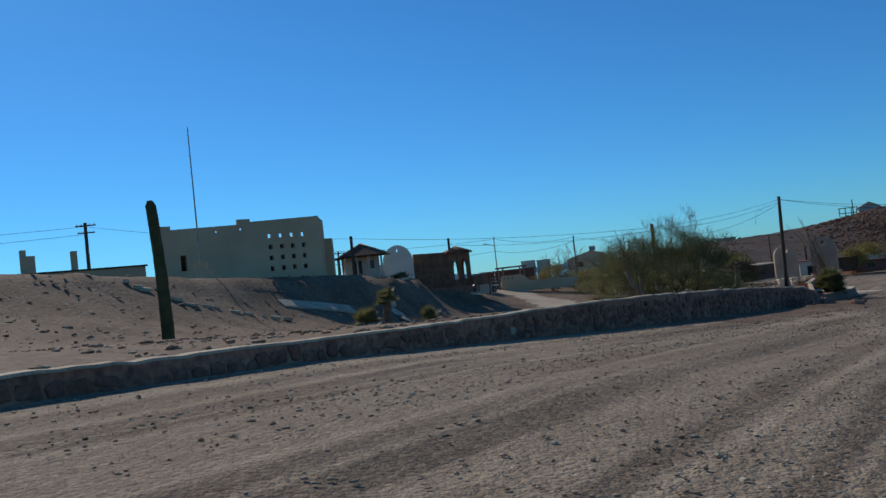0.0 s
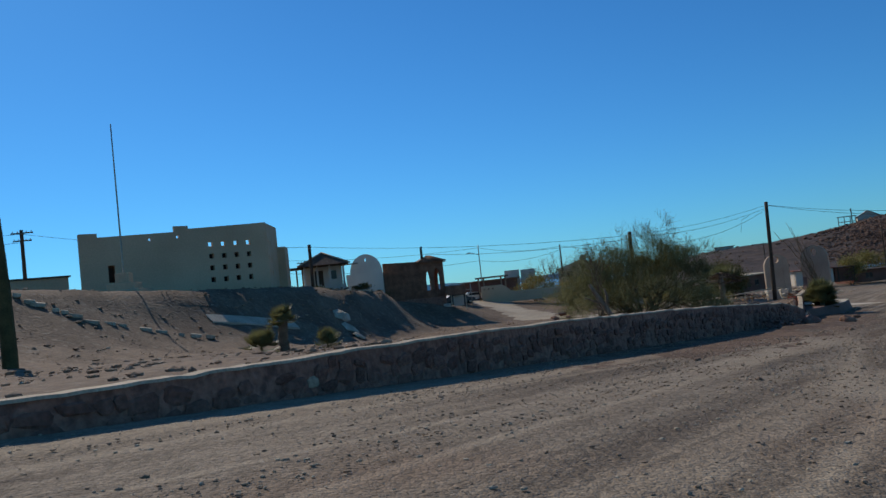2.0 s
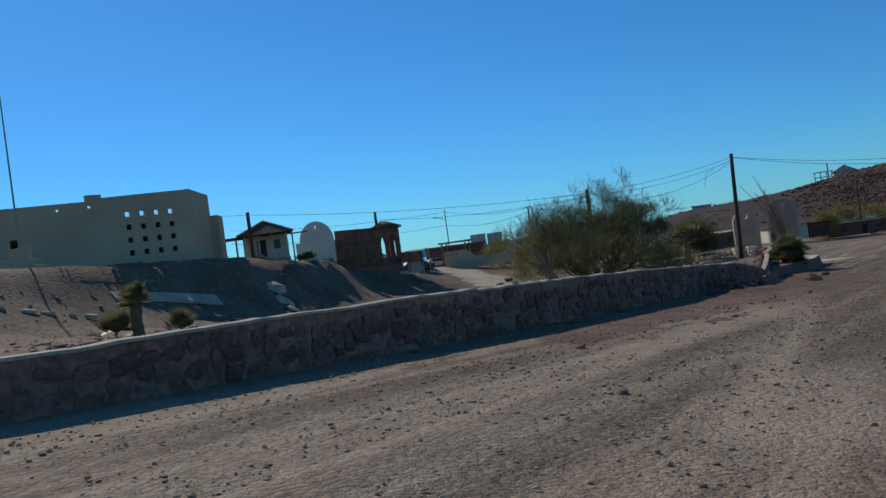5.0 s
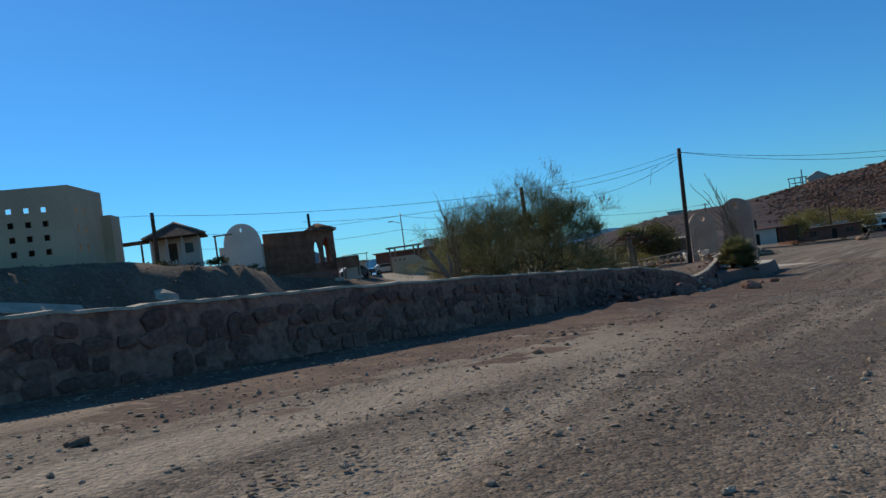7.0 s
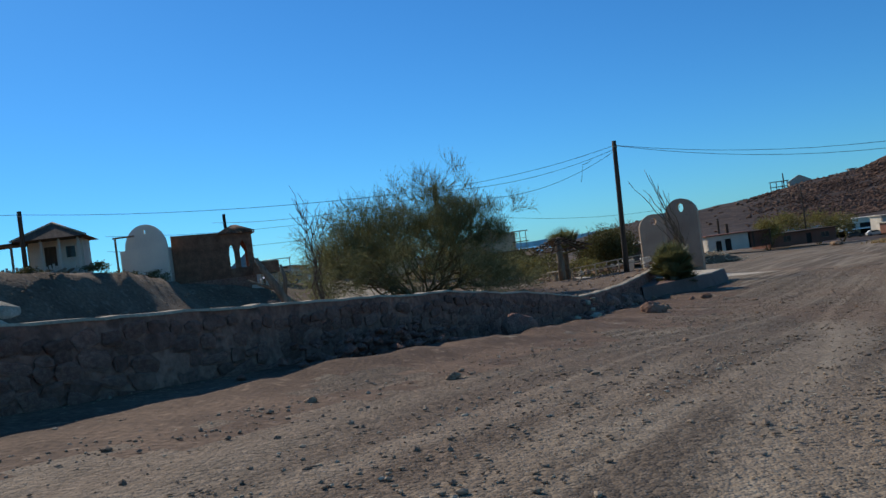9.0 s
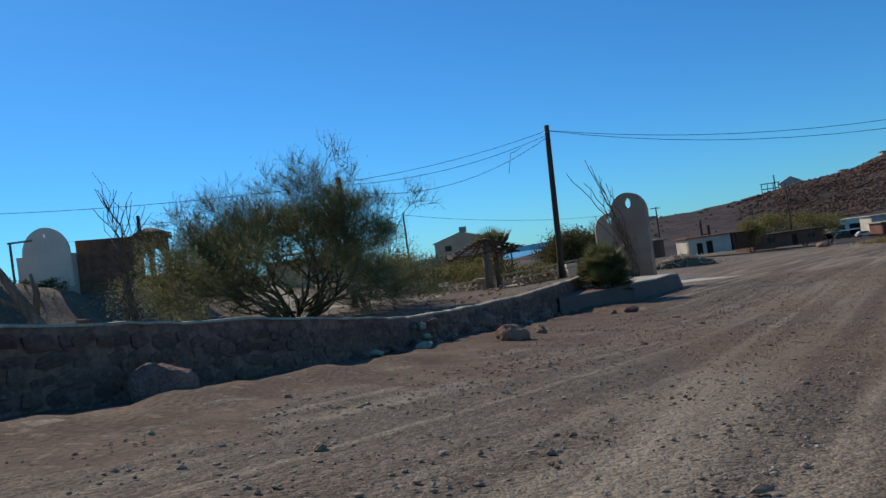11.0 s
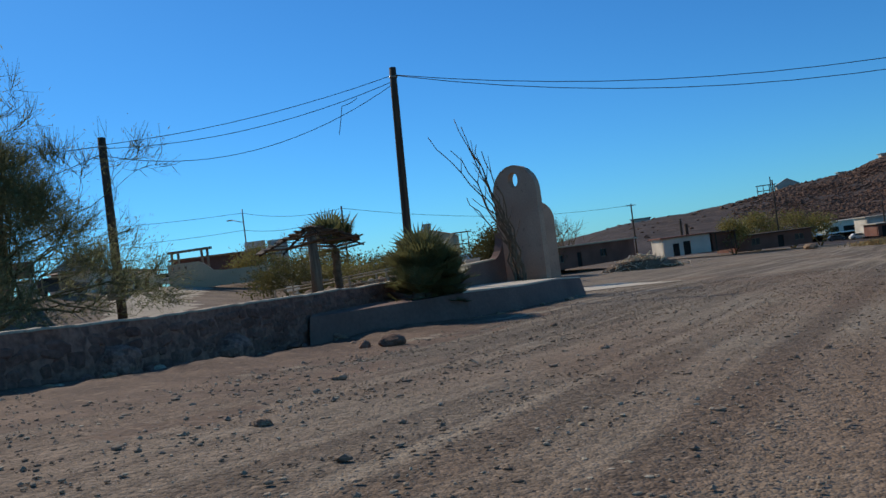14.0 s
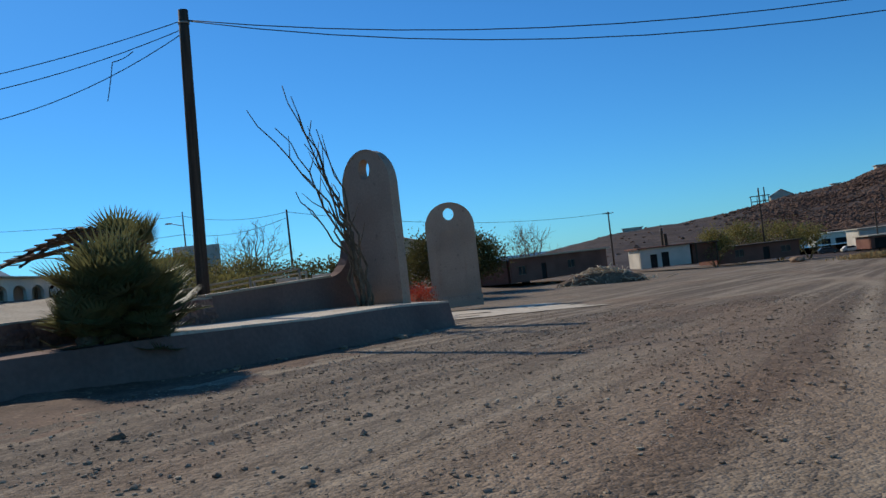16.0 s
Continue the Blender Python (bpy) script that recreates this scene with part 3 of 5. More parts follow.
# concrete drive apron between the pillars
av, af = [], []
NU, NV = 46, 60
for i in range(NU + 1):
    for j in range(NV + 1):
        u, v = i / NU, j / NV
        x = 38.4 + 8.0 * u + 2.0 * v * (1 - u)
        y = 83.8 + 0.8 * u + (13.0 - 1.5 * u) * v
        av.append((x, y, ground_z(x, y) + 0.03 + 0.012 * noise.noise(Vector((x, y, 0)))))
for i in range(NU):
    for j in range(NV):
        u, v = (i + 0.5) / NU, (j + 0.5) / NV
        rim = min(u, 1 - u, v, 1 - v) * 3.0
        if 0.75 * noise.noise(Vector((u * 3.0, v * 7.0, 2))) + 0.45 * noise.noise(Vector((u * 11, v * 19, 4))) + min(rim, 0.45) > 0.12:
            a = i * (NV + 1) + j
            af.append((a, a + NV + 1, a + NV + 2, a + 1))
apron = part("pavement", mesh_from("pavement", av, af), SLAB)
tagged(apron, "worn pale concrete apron at the entrance", "pavement", kind="structure")

# ---- gate pillars ----


def rounded(w, h, n=18):
    return [(-w / 2, 0), (w / 2, 0)] + arc(0, h - w / 2, w / 2, w / 2, 0, 180, n)


def gate_pillar(x, y, z, turn, w, h, thick, hole_r, panel, label):
    t = thing("gate_pillar", x, y, z, turn, label, "gate pillar", group="gate pillars")
    hole = arc(0, h - 0.62, hole_r * 0.85, hole_r, 0, 340, 17)
    part("pillar_body", plate(rounded(w, h), [hole], thick), PINK, t)
    bm = plate(rounded(w + 0.07, h + 0.035), [rounded(w - 0.05, h - 0.025)], 0.05)
    bmesh.ops.translate(bm, vec=(0, -0.025, 0), verts=bm.verts)
    part("rim", bm, PINK, t)
    if panel:
        surround = plate([(-w * 0.3, 0.5), (w * 0.3, 0.5)] + arc(0, h * 0.66, w * 0.3, 0.35, 0, 180, 10), [[(-w * 0.25, 0.58), (w * 0.25, 0.58)] + arc(0, h * 0.66, w * 0.25, 0.29, 0, 180, 10)], 0.05)
        bmesh.ops.translate(surround, vec=(0, -0.06, 0), verts=surround.verts)
        part("panel_frame", surround, PINK, t)
    part("plinth", one_box(0, thick / 2, -0.5, w + 0.16, thick + 0.16, 0.62, bevel=0.02), PINK, t)
    return t


P1 = (37.55, 80.25)
gate_pillar(P1[0], P1[1], -3.5, -50.0, 2.45, 5.3, 0.34, 0.34, False, "tall round-topped pinkish plaster gate pillar with an eye hole")


def wing_wall():
    ax, ay, bx, by = 33.3, 74.45, 36.8, 80.55
    L = math.hypot(bx - ax, by - ay)
    t = thing("wing_wall", ax, ay, -4.4, math.degrees(math.atan2(by - ay, bx - ax)), "low plastered wing wall curving up to the gate pillar", "wall")
    curve = [(L - 1.25 * (1 - math.cos(a)), 3.35 - 1.15 * math.sin(a)) for a in (0.0, 0.25, 0.5, 0.8, 1.1, 1.35)]
    part("wall_body", plate([(0, 0), (L, 0), *curve, (L - 1.25, 2.17), (0, 2.0)], [], 0.34), PLANTER, t)
    cap = plate([(0, 2.004), (L - 1.3, 2.174), (L - 1.3, 2.235), (0, 2.065)], [], 0.42)
    bmesh.ops.translate(cap, vec=(0, -0.04, 0), verts=cap.verts)
    part("coping", cap, COPING, t, "pale cement coping")


wing_wall()
gate_pillar(41.7, 99.0, -4.15, -4.0, 2.72, 5.45, 0.5, 0.36, True, "round-topped pinkish plaster gate pillar with a recessed panel")

# ---- poles and cables ----


def utility_pole(x, y, ztop, h, label, turn=0.0, r0=0.15, r1=0.1, lean=(0, 0), arms=0, mat=None):
    t = thing("utility_pole", x, y, ztop - h, turn, label, "utility pole", group="utility poles", lean=lean)
    part("shaft", pole_mesh(h, r0, r1), mat or DARKWOOD, t)
    for k in range(arms):
        z = h - 0.35 - 0.75 * k
        part("crossarm", one_box(0, 0.12, z, 2.0 - 0.3 * k, 0.1, 0.12, bevel=0.01), DARKWOOD, t)
        for dx in (-0.85, -0.4, 0.4, 0.85):
            part("insulator", tube_mesh("insulator", [[((dx * (1 - 0.15 * k), 0.12, z + 0.12), 0.035), ((dx * (1 - 0.15 * k), 0.12, z + 0.2), 0.05), ((dx * (1 - 0.15 * k), 0.12, z + 0.27), 0.025)]], 8), GREYW, t)
    part("pole_band", tube_mesh("pole_band", [[((0, 0, h - 0.42), r1 + 0.025), ((0, 0, h - 0.36), r1 + 0.025)]], 12), STEEL, t)
    return t


utility_pole(32.5, 77.8, 6.15, 9.1, "dark leaning wooden utility pole beside the wall", r0=0.19, r1=0.145, lean=(0, 1.9))
meter_pole = utility_pole(20.5, 78.9, 4.85, 8.2, "short wooden utility pole with a meter box among the tree", r0=0.2, r1=0.16)
part("meter_box", one_box(0.05, -0.3, 1.45, 0.85, 0.28, 0.65, bevel=0.02), STEEL, meter_pole, "grey steel meter box")
utility_pole(-10.0, 85.9, 7.35, 4.5, "thick dark wooden post behind the house", r0=0.17, r1=0.16)
utility_pole(-36.5, 81.6, 11.4, 8.0, "wooden utility pole with two crossarms", turn=10, arms=2, r0=0.2, r1=0.16)
utility_pole(25.6, 159.4, 7.6, 9.5, "tall thin utility pole beyond the shrubs", r0=0.16, r1=0.12)
utility_pole(77.4, 192, 4.2, 9.5, "far utility pole with a short crossarm", arms=1, r0=0.16, r1=0.12)
utility_pole(-14.5, 108, 7.0, 6.0, "far utility pole with a crossarm", arms=1, r0=0.16, r1=0.12)
utility_pole(103.7, 189.4, 5.3, 12.0, "dark utility pole in front of the rocky hill", r0=0.17, r1=0.12)
utility_pole(137.5, 210, -0.6, 8.5, "dark utility pole in front of the rocky hill", r0=0.17, r1=0.12)
utility_pole(89.5, 200.5, 0.4, 7.0, "short dark post behind the white house", r0=0.25, r1=0.25)


def cable(points, label, sag=0.5, r=0.014):
    paths = []
    for a, b in zip(points, points[1:]):
        a, b = Vector(a), Vector(b)
        paths.append([(a.lerp(b, i / 20) - Vector((0, 0, sag * 4 * (i / 20) * (1 - i / 20))), r) for i in range(21)])
    ob = part("overhead_cable", tube_mesh("overhead_cable", paths, 5), CABLE)
    return tagged(ob, label, "cable", group="overhead cables")


W1 = (32.8, 77.8, 5.85)
cable([W1, (20.5, 78.9, 4.55)], "black cable slung between wooden poles", 0.35)
cable([(32.8, 77.8, 5.6), (20.5, 78.9, 4.4)], "black cable slung between wooden poles", 0.6)
cable([(32.8, 77.8, 5.5), (20.5, 78.9, 4.1)], "slack black cable with a hanging loose end", 1.3)
cable([(31.2, 77.95, 5.1), (30.55, 78.0, 4.85), (30.3, 78.0, 3.7)], "loose cable end hanging down from the pole", 0.05)
cable([W1, (73.9, 70, 6.74)], "black cable crossing over the street", 2.7, 0.016)
cable([(32.8, 77.8, 5.83), (76, 69, 7.44)], "black cable crossing over the street", 3.5, 0.016)
cable([(20.5, 78.9, 4.5), (-10, 85.9, 7.1), (-36.5, 81.6, 11.0)], "thin black cable running to the village", 0.5, 0.018)
cable([(20.5, 78.9, 4.2), (0.6, 101, 5.9)], "thin black cable running to the brick building", 0.5, 0.018)
cable([(25.6, 159.4, 7.3), (10.3, 167, 9.0), (-30, 160, 10.5)], "thin far cable above the village roofs", 0.8, 0.03)
cable([(25.6, 159.4, 6.6), (10.3, 167, 6.4), (-30, 160, 8)], "thin far cable above the village roofs", 1.0, 0.03)
cable([(25.6, 159.4, 7.3), (77.4, 192, 4.0)], "thin far cable above the village roofs", 1.6, 0.03)
cable([(-36.5, 81.6, 11.0), (-90, 60, 12)], "thin black cable running out of the village", 0.8, 0.02)
cable([(-36.5, 81.6, 10.2), (-90, 60, 10.8)], "thin black cable running out of the village", 0.8, 0.02)

lamp = thing("street_lamp", 10.3, 167.4, 0.0, 0, "thin grey street lamp with one arm", "street lamp")
part("pole", pole_mesh(9.6, 0.13, 0.09), STEEL, lamp)
part("arm", tube_mesh("arm", [[((0, 0, 7.6), 0.06), ((-1.6, 0, 8.1), 0.05)]], 8), STEEL, lamp)
part("lamp_head", one_box(-2.0, 0, 8.02, 0.9, 0.32, 0.2, bevel=0.05), STEEL, lamp)

flag = thing("flagpole", -18.6, 60.5, ground_z(-18.6, 60.5) - 0.05, 0, "tall bare thin metal flagpole on a stepped base", "flagpole")
part("shaft", pole_mesh(15.35 - ground_z(-18.6, 60.5), 0.07, 0.04), STEEL, flag)
part("base", box(box(one_box(0, 0, -0.4, 3.0, 2.4, 0.8, bevel=0.05), 0, 0, 0.38, 1.9, 1.6, 0.5, bevel=0.04), 0, 0, 0.87, 0.9, 0.9, 0.7, bevel=0.03), TAN, flag)

# ---- buildings of the village on the mound ----


def block_building():
    """The large blocky tan building with small square openings."""
    t = thing("block_building", -22.5, 64.8, 2.6, 34.6, "large blocky tan plaster building with small square openings and parapets", "building")
    L = 13.7
    # front, towards the street
    outline = [(-0.9, -1.5), (L, -1.5), (L, 6.05), (7.2, 5.8), (7.2, 6.05), (6.1, 6.05), (6.1, 5.6), (0.4, 5.45), (0.4, 5.75), (-0.9, 5.75)]
    holes = []
    for c in range(4):
        for r in range(4):
            holes.append(rect(8.7 + c * 1.05, 1.4 + r * 0.95, 8.7 + c * 1.05 + 0.36, 1.4 + r * 0.95 + 0.4))
    holes += [rect(4.1, 5.0, 4.3, 5.2), rect(6.2, 5.1, 6.45, 5.3), rect(1.0, 2.0, 1.5, 3.3)]
    part("front_wall", plate(outline, holes, 0.35), TAN, t)
    side = plate([(0, -1.5), (7.6, -1.5), (7.6, 6.25), (0, 6.1)], [rect(1.2 + 1.6 * c, 1.6 + 1.3 * r, 1.6 + 1.6 * c, 2.1 + 1.3 * r) for c in range(2) for r in range(3)], 0.35)
    bmesh.ops.transform(side, matrix=pose(L, 0.35, 0, 0, 0, 60), verts=side.verts)
    part("side_wall", side, TAN, t)
    part("rear_wall", one_box(L / 2 + 1.6, 5.5, 0, L - 3.2, 0.35, 4.4, bevel=0.02), TAN, t)
    left = plate([(0, -1.5), (5.4, -1.5), (5.4, 5.4), (0, 5.7)], [], 0.35)
    bmesh.ops.transform(left, matrix=pose(-0.5, 0.36, 0, 0, 0, 68), verts=left.verts)
    part("end_wall", left, TAN, t)
    part("roof_slab", one_box(L / 2 + 1.1, 2.95, 4.1, L - 3.4, 4.7, 0.25), CONC, t)
    part("annex", one_box(L + 4.2, 7.4, -1, 1.2, 2.4, 5.4, turn=-30, bevel=0.02), TAN, t)
    part("low_wing", one_box(-7.7, 2.7, -1.2, 12.0, 4.4, 3.9, bevel=0.02), TAN, t)
    part("wing_roof_edge", one_box(-7.7, 2.7, 2.7, 12.3, 4.7, 0.12), DARKWOOD, t)
    # dark panels behind the lower three rows, painting the unlit rooms
    for c in range(4):
        for r in range(3):
            part("window", one_box(8.88 + c * 1.05, 0.5, 1.35 + r * 0.95, 0.6, 0.03, 0.5), DARK, t)
    part("door", one_box(1.25, 0.5, 1.9, 0.7, 0.04, 1.5), DARK, t)


block_building()

for lx, h, step in ((-9.9, 1.9, 0.6), (-6.6, 1.6, 0.0)):
    a = radians(34.6)
    bx, by = -22.5 + math.cos(a) * lx - math.sin(a) * 2.5, 64.8 + math.sin(a) * lx + math.cos(a) * 2.5
    c = thing("chimney_stub", bx, by, 5.42, 34.6, "square tan chimney stub on the flat low roof", "chimney", group="chimney stubs on the low roof")
    part("shaft", box(one_box(0, 0, 0, 0.42 + step, 0.5, h * (0.75 if step else 1), bevel=0.03), -step / 2, 0, 0 if not step else h * 0.75, 0.42, 0.46, h * 0.25, bevel=0.02) if step else one_box(0, 0, 0, 0.45, 0.5, h, bevel=0.03), TAN, c)


def gable_house():
    """Open-porched house with a tiled hip roof."""
    t = thing("porch_house", -9.6, 90.6, 1.9, 12, "small pale house with a dark tiled roof and an open porch", "house")
    part("back_wall", plate(rect(-2.0, 0, 2.0, 3.4), [rect(0.7, 1.9, 1.4, 2.8), rect(-0.9, 0.9, 0.0, 2.9)], 0.25), GREYW, t)
    part("room", one_box(0, 2.1, 0, 3.9, 3.6, 3.4), GREYW, t)
    part("window", one_box(1.05, 0.12, 1.9, 0.7, 0.05, 0.9), GLASS, t)
    part("door", one_box(-0.45, 0.12, 0.9, 0.9, 0.05, 2.0), DARKWOOD, t)
    part("porch_base", one_box(0, -1.0, -0.4, 4.3, 2.2, 1.3, bevel=0.03), GREYW, t)
    for x in (-2.0, -0.7, 0.6, 2.0):
        part("post", one_box(x, -1.9, 0.9, 0.2, 0.2, 2.45, bevel=0.02), GREYW, t)
    bm = bmesh.new()
    vs = [bm.verts.new(p) for p in ((-2.7, -2.6, 3.38), (2.7, -2.6, 3.38), (2.7, 4.4, 3.38), (-2.7, 4.4, 3.38), (0, -0.3, 4.75), (0, 2.4, 4.75))]
    for f in ((0, 1, 4), (1, 2, 5, 4), (2, 3, 5), (3, 0, 4, 5), (3, 2, 1, 0)):
        bm.faces.new([vs[i] for i in f])
    part("roof", bm, DARKTILE, t, "dark weathered clay tile roof")
    part("porch_beam", one_box(0, -1.9, 3.2, 4.5, 0.2, 0.18, bevel=0.02), DARKWOOD, t)
    lean = thing("shade_ramada", -13.4, 89.6, 1.9, -3, "dark flat-roofed shade ramada on thin posts", "ramada")
    part("roof", one_box(0, 0, 3.2, 3.4, 3.0, 0.16, bevel=0.02), DARKWOOD, lean)
    for x, y in ((-1.5, -1.3), (1.5, -1.3), (-1.5, 1.3), (1.5, 1.3)):
        part("post", one_box(x, y, 0, 0.14, 0.14, 3.2), WOOD, lean)
    for i in range(5):
        f = thing("picket_panel", -14.6 + i * 1.75, 87.2 + 0.4 * (i % 2), ground_z(-14.6 + i * 1.75, 87.2), -2, "pale weathered panel of a yard fence", "fence", group="yard fence panels")
        part("rail", one_box(0, 0, 0.7, 1.6, 0.06, 0.1), GREYW, f)
        for k in range(6):
            part("picket", one_box(-0.7 + 0.28 * k, -0.05, 0, 0.18, 0.03, 1.0 + 0.08 * (k % 3)), GREYW, f)
    ridge = tube_mesh("ridge_tile", [[((0, -0.3, 4.78), 0.09), ((0, 2.4, 4.78), 0.09)]], 8)
    part("ridge_tile", ridge, PALEWOOD, t)
    for hx in (-2.7, 2.7):
        part("ridge_tile", tube_mesh("ridge_tile", [[((0, -0.3, 4.78), 0.08), ((hx, -2.6, 3.42), 0.08)]], 8), PALEWOOD, t)


gable_house()


def dome_wall():
    t = thing("domed_building", -6.4, 102.7, 1.4, 2, "white plaster building with a half-round gable front", "building")
    top = arc(0.15, 3.0, 1.95, 2.3, 0, 180, 20)
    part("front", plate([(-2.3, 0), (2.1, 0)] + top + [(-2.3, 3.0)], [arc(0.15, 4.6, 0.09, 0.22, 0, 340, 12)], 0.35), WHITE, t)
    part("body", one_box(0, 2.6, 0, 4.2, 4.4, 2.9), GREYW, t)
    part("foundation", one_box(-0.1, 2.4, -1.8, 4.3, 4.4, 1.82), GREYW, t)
    part("frame_post", one_box(-2.5, -0.4, 0, 0.16, 0.16, 4.2), WOOD, t)
    part("frame_beam", one_box(-1.7, -0.4, 4.2, 2.0, 0.14, 0.16), WOOD, t)


dome_wall()


def brick_building():
    t = thing("brick_building", -4.3, 104.2, 0.6, 17.0, "dark brown brick building with pointed arches and a tiled corner roof", "building")
    part("long_wall", plate([(0, 0), (4.6, 0), (4.6, 4.6), (0, 4.75)], [], 0.3), BRICK, t)
    def ogive(x, z, w, h):
        return [(x - w / 2, z), (x + w / 2, z), (x + w / 2, z + h * 0.6), (x + w * 0.3, z + h * 0.85), (x, z + h), (x - w * 0.3, z + h * 0.85), (x - w / 2, z + h * 0.6)]
    tower = plate([(4.6, 0), (7.7, 0), (7.7, 4.3), (4.6, 4.6)], [ogive(6.75, 0.9, 0.75, 2.8), ogive(5.6, 0.9, 0.5, 2.5)], 0.3)
    bmesh.ops.translate(tower, vec=(0, -0.06, 0), verts=tower.verts)
    part("arcade_wall", tower, BRICK, t)
    side = plate(rect(0, 0, 3.2, 4.3), [ogive(1.6, 0.9, 1.9, 2.8)], 0.3)
    bmesh.ops.transform(side, matrix=pose(7.7, 0.26, 0, 0, 0, 90), verts=side.verts)
    part("side_wall", side, BRICK, t)
    back = plate([(5.2, 0), (7.4, 0), (7.4, 4.2), (5.2, 4.2)], [ogive(6.35, 0.9, 1.8, 2.8)], 0.2)
    bmesh.ops.translate(back, vec=(0, 3.2, 0), verts=back.verts)
    part("rear_wall", back, BRICK, t)
    bm = bmesh.new()
    vs = [bm.verts.new(p) for p in ((4.3, -0.4, 4.42), (8.1, -0.4, 4.3), (8.1, 3.8, 4.3), (4.3, 3.8, 4.42), (6.2, 1.6, 5.35))]
    for f in ((0, 1, 4), (1, 2, 4), (2, 3, 4), (3, 0, 4), (3, 2, 1, 0)):
        bm.faces.new([vs[i] for i in f])
    part("roof", bm, TILE, t, "ribbed clay tile hip roof")
    tile = tube_mesh("roof_tile", [[((0, 0, 0), 0.085), ((0, 0, 1), 0.07)]], 6)
    tile.materials.append(TILE)
    for k in range(11):
        a = Vector((4.4 + 0.36 * k, -0.38, 4.46))
        b = Vector((6.2, 1.6, 5.38)).lerp(a, 0.12)
        ob = new("roof_tile", tile)
        ob.parent = t
        ob.matrix_basis = Matrix.Translation(a) @ (b - a).to_track_quat("Z", "Y").to_matrix().to_4x4() @ Matrix.Diagonal((1, 1, (b - a).length, 1))
    part("foundation", one_box(3.85, 1.75, -2.6, 7.8, 3.5, 2.62), MORTAR, t, "dark rough stone foundation")
    part("chimney", pole_mesh(1.9, 0.17, 0.15), DARK, t).location = (5.4, 1.2, 4.6)
    part("low_wall", one_box(8.6, -1.2, 0, 2.6, 0.5, 1.2, bevel=0.03), BRICK, t)


brick_building()

box_st = thing("market_stall", 4.6, 106.0, ground_z(4.6, 106) - 0.05, 0, "small cluttered stall of boards and crates", "stall")
part("frame", box(box(one_box(-0.9, 0, 0, 0.12, 0.12, 2.0), 0.9, 0, 0, 0.12, 0.12, 2.0), 0, 0, 1.9, 2.1, 0.4, 0.12), PALEWOOD, box_st)
part("board", one_box(0, 0.3, 0.5, 1.3, 0.06, 1.3), GREYW, box_st)
part("crate", one_box(-1.5, 0.2, 0, 0.9, 0.8, 0.9, bevel=0.02), GREYW, box_st)

perg = thing("pergola", 10.4, 132.2, -1.1, -20, "bare timber pergola of posts and a long beam", "pergola")
for x in (-2.2, -1.4, 1.5, 2.2):
    part("post", one_box(x, 0, -0.6, 0.2, 0.2, 4.1), WOOD, perg)
part("beam", one_box(0, 0, 3.5, 5.4, 0.3, 0.26), WOOD, perg)


def flat_house(name, x, y, z, turn, w, dpt, h, mat, label, holes=(), roof=None, overhang=0.5, thick=0.2, doors=()):
    t = thing(name, x, y, z, turn, label, "house")
    part("front_wall", plate(rect(0, 0, w, h), [rect(*q) for q in holes], 0.25), mat, t)
    part("body", one_box(w / 2, dpt / 2 + 0.45, 0, w - 0.02, dpt - 0.3, h - 0.05), mat, t)
    for q in holes:
        cx, cw, cz, ch = (q[0] + q[2]) / 2, q[2] - q[0], q[1], q[3] - q[1]
        if q in doors:
            # near-black panel; at open garage and carport it paints the bay's shade
            part("door", one_box(cx, 0.16, cz, cw, 0.05, ch), DARK, t)
        else:
            win = part("window", one_box(cx, 0.16, cz, cw, 0.03, ch), GLASS, t)
            part("window_frame", plate(rect(cx - cw / 2, cz, cx + cw / 2, cz + ch), [rect(cx - cw / 2 + 0.07, cz + 0.07, cx - 0.04, cz + ch - 0.07), rect(cx + 0.04, cz + 0.07, cx + cw / 2 - 0.07, cz + ch - 0.07)], 0.06), WOOD, win).location = (0, 0.06, 0)
    part("roof", one_box(w / 2, dpt / 2, h, w + 2 * overhang, dpt + 2 * overhang, thick, bevel=0.02), roof or CONC, t)
    return t


# long porch house at the head of the lane, and the garden wall beside it
arc_house = thing("arcaded_house", 5.0, 118.0, -1.5, 92.0, "long low white house with an arcaded porch and dark roof", "house")
arches = [[(x, 0.25), (x + 1.7, 0.25)] + arc(x + 0.85, 1.35, 0.85, 0.62, 0, 180, 10) for x in (0.7, 3.1, 5.5, 7.9, 10.3)]
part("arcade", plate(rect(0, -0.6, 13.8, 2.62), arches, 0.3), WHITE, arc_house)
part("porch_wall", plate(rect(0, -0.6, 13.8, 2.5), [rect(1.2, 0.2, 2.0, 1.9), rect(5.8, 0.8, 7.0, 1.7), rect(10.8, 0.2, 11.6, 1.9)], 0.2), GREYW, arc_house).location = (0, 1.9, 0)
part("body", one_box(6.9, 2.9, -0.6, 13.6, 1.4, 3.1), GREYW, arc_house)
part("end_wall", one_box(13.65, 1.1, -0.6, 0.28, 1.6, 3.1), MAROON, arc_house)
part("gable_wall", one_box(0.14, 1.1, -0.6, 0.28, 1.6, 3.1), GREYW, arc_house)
part("porch_roof", one_box(6.9, 0.85, 2.63, 14.6, 2.9, 0.13, tilt=0.0), PALEWOOD, arc_house)
bm = bmesh.new()
vs = [bm.verts.new(q) for q in ((-0.3, 2.1, 2.6), (14.1, 2.1, 2.6), (14.1, 3.9, 2.6), (-0.3, 3.9, 2.6), (1.0, 3.0, 3.0), (12.8, 3.0, 3.0))]
for f in ((0, 1, 5, 4), (1, 2, 5), (2, 3, 4, 5), (3, 0, 4), (3, 2, 1, 0)):
    bm.faces.new([vs[k] for k in f])
part("roof", bm, TILE, arc_house)
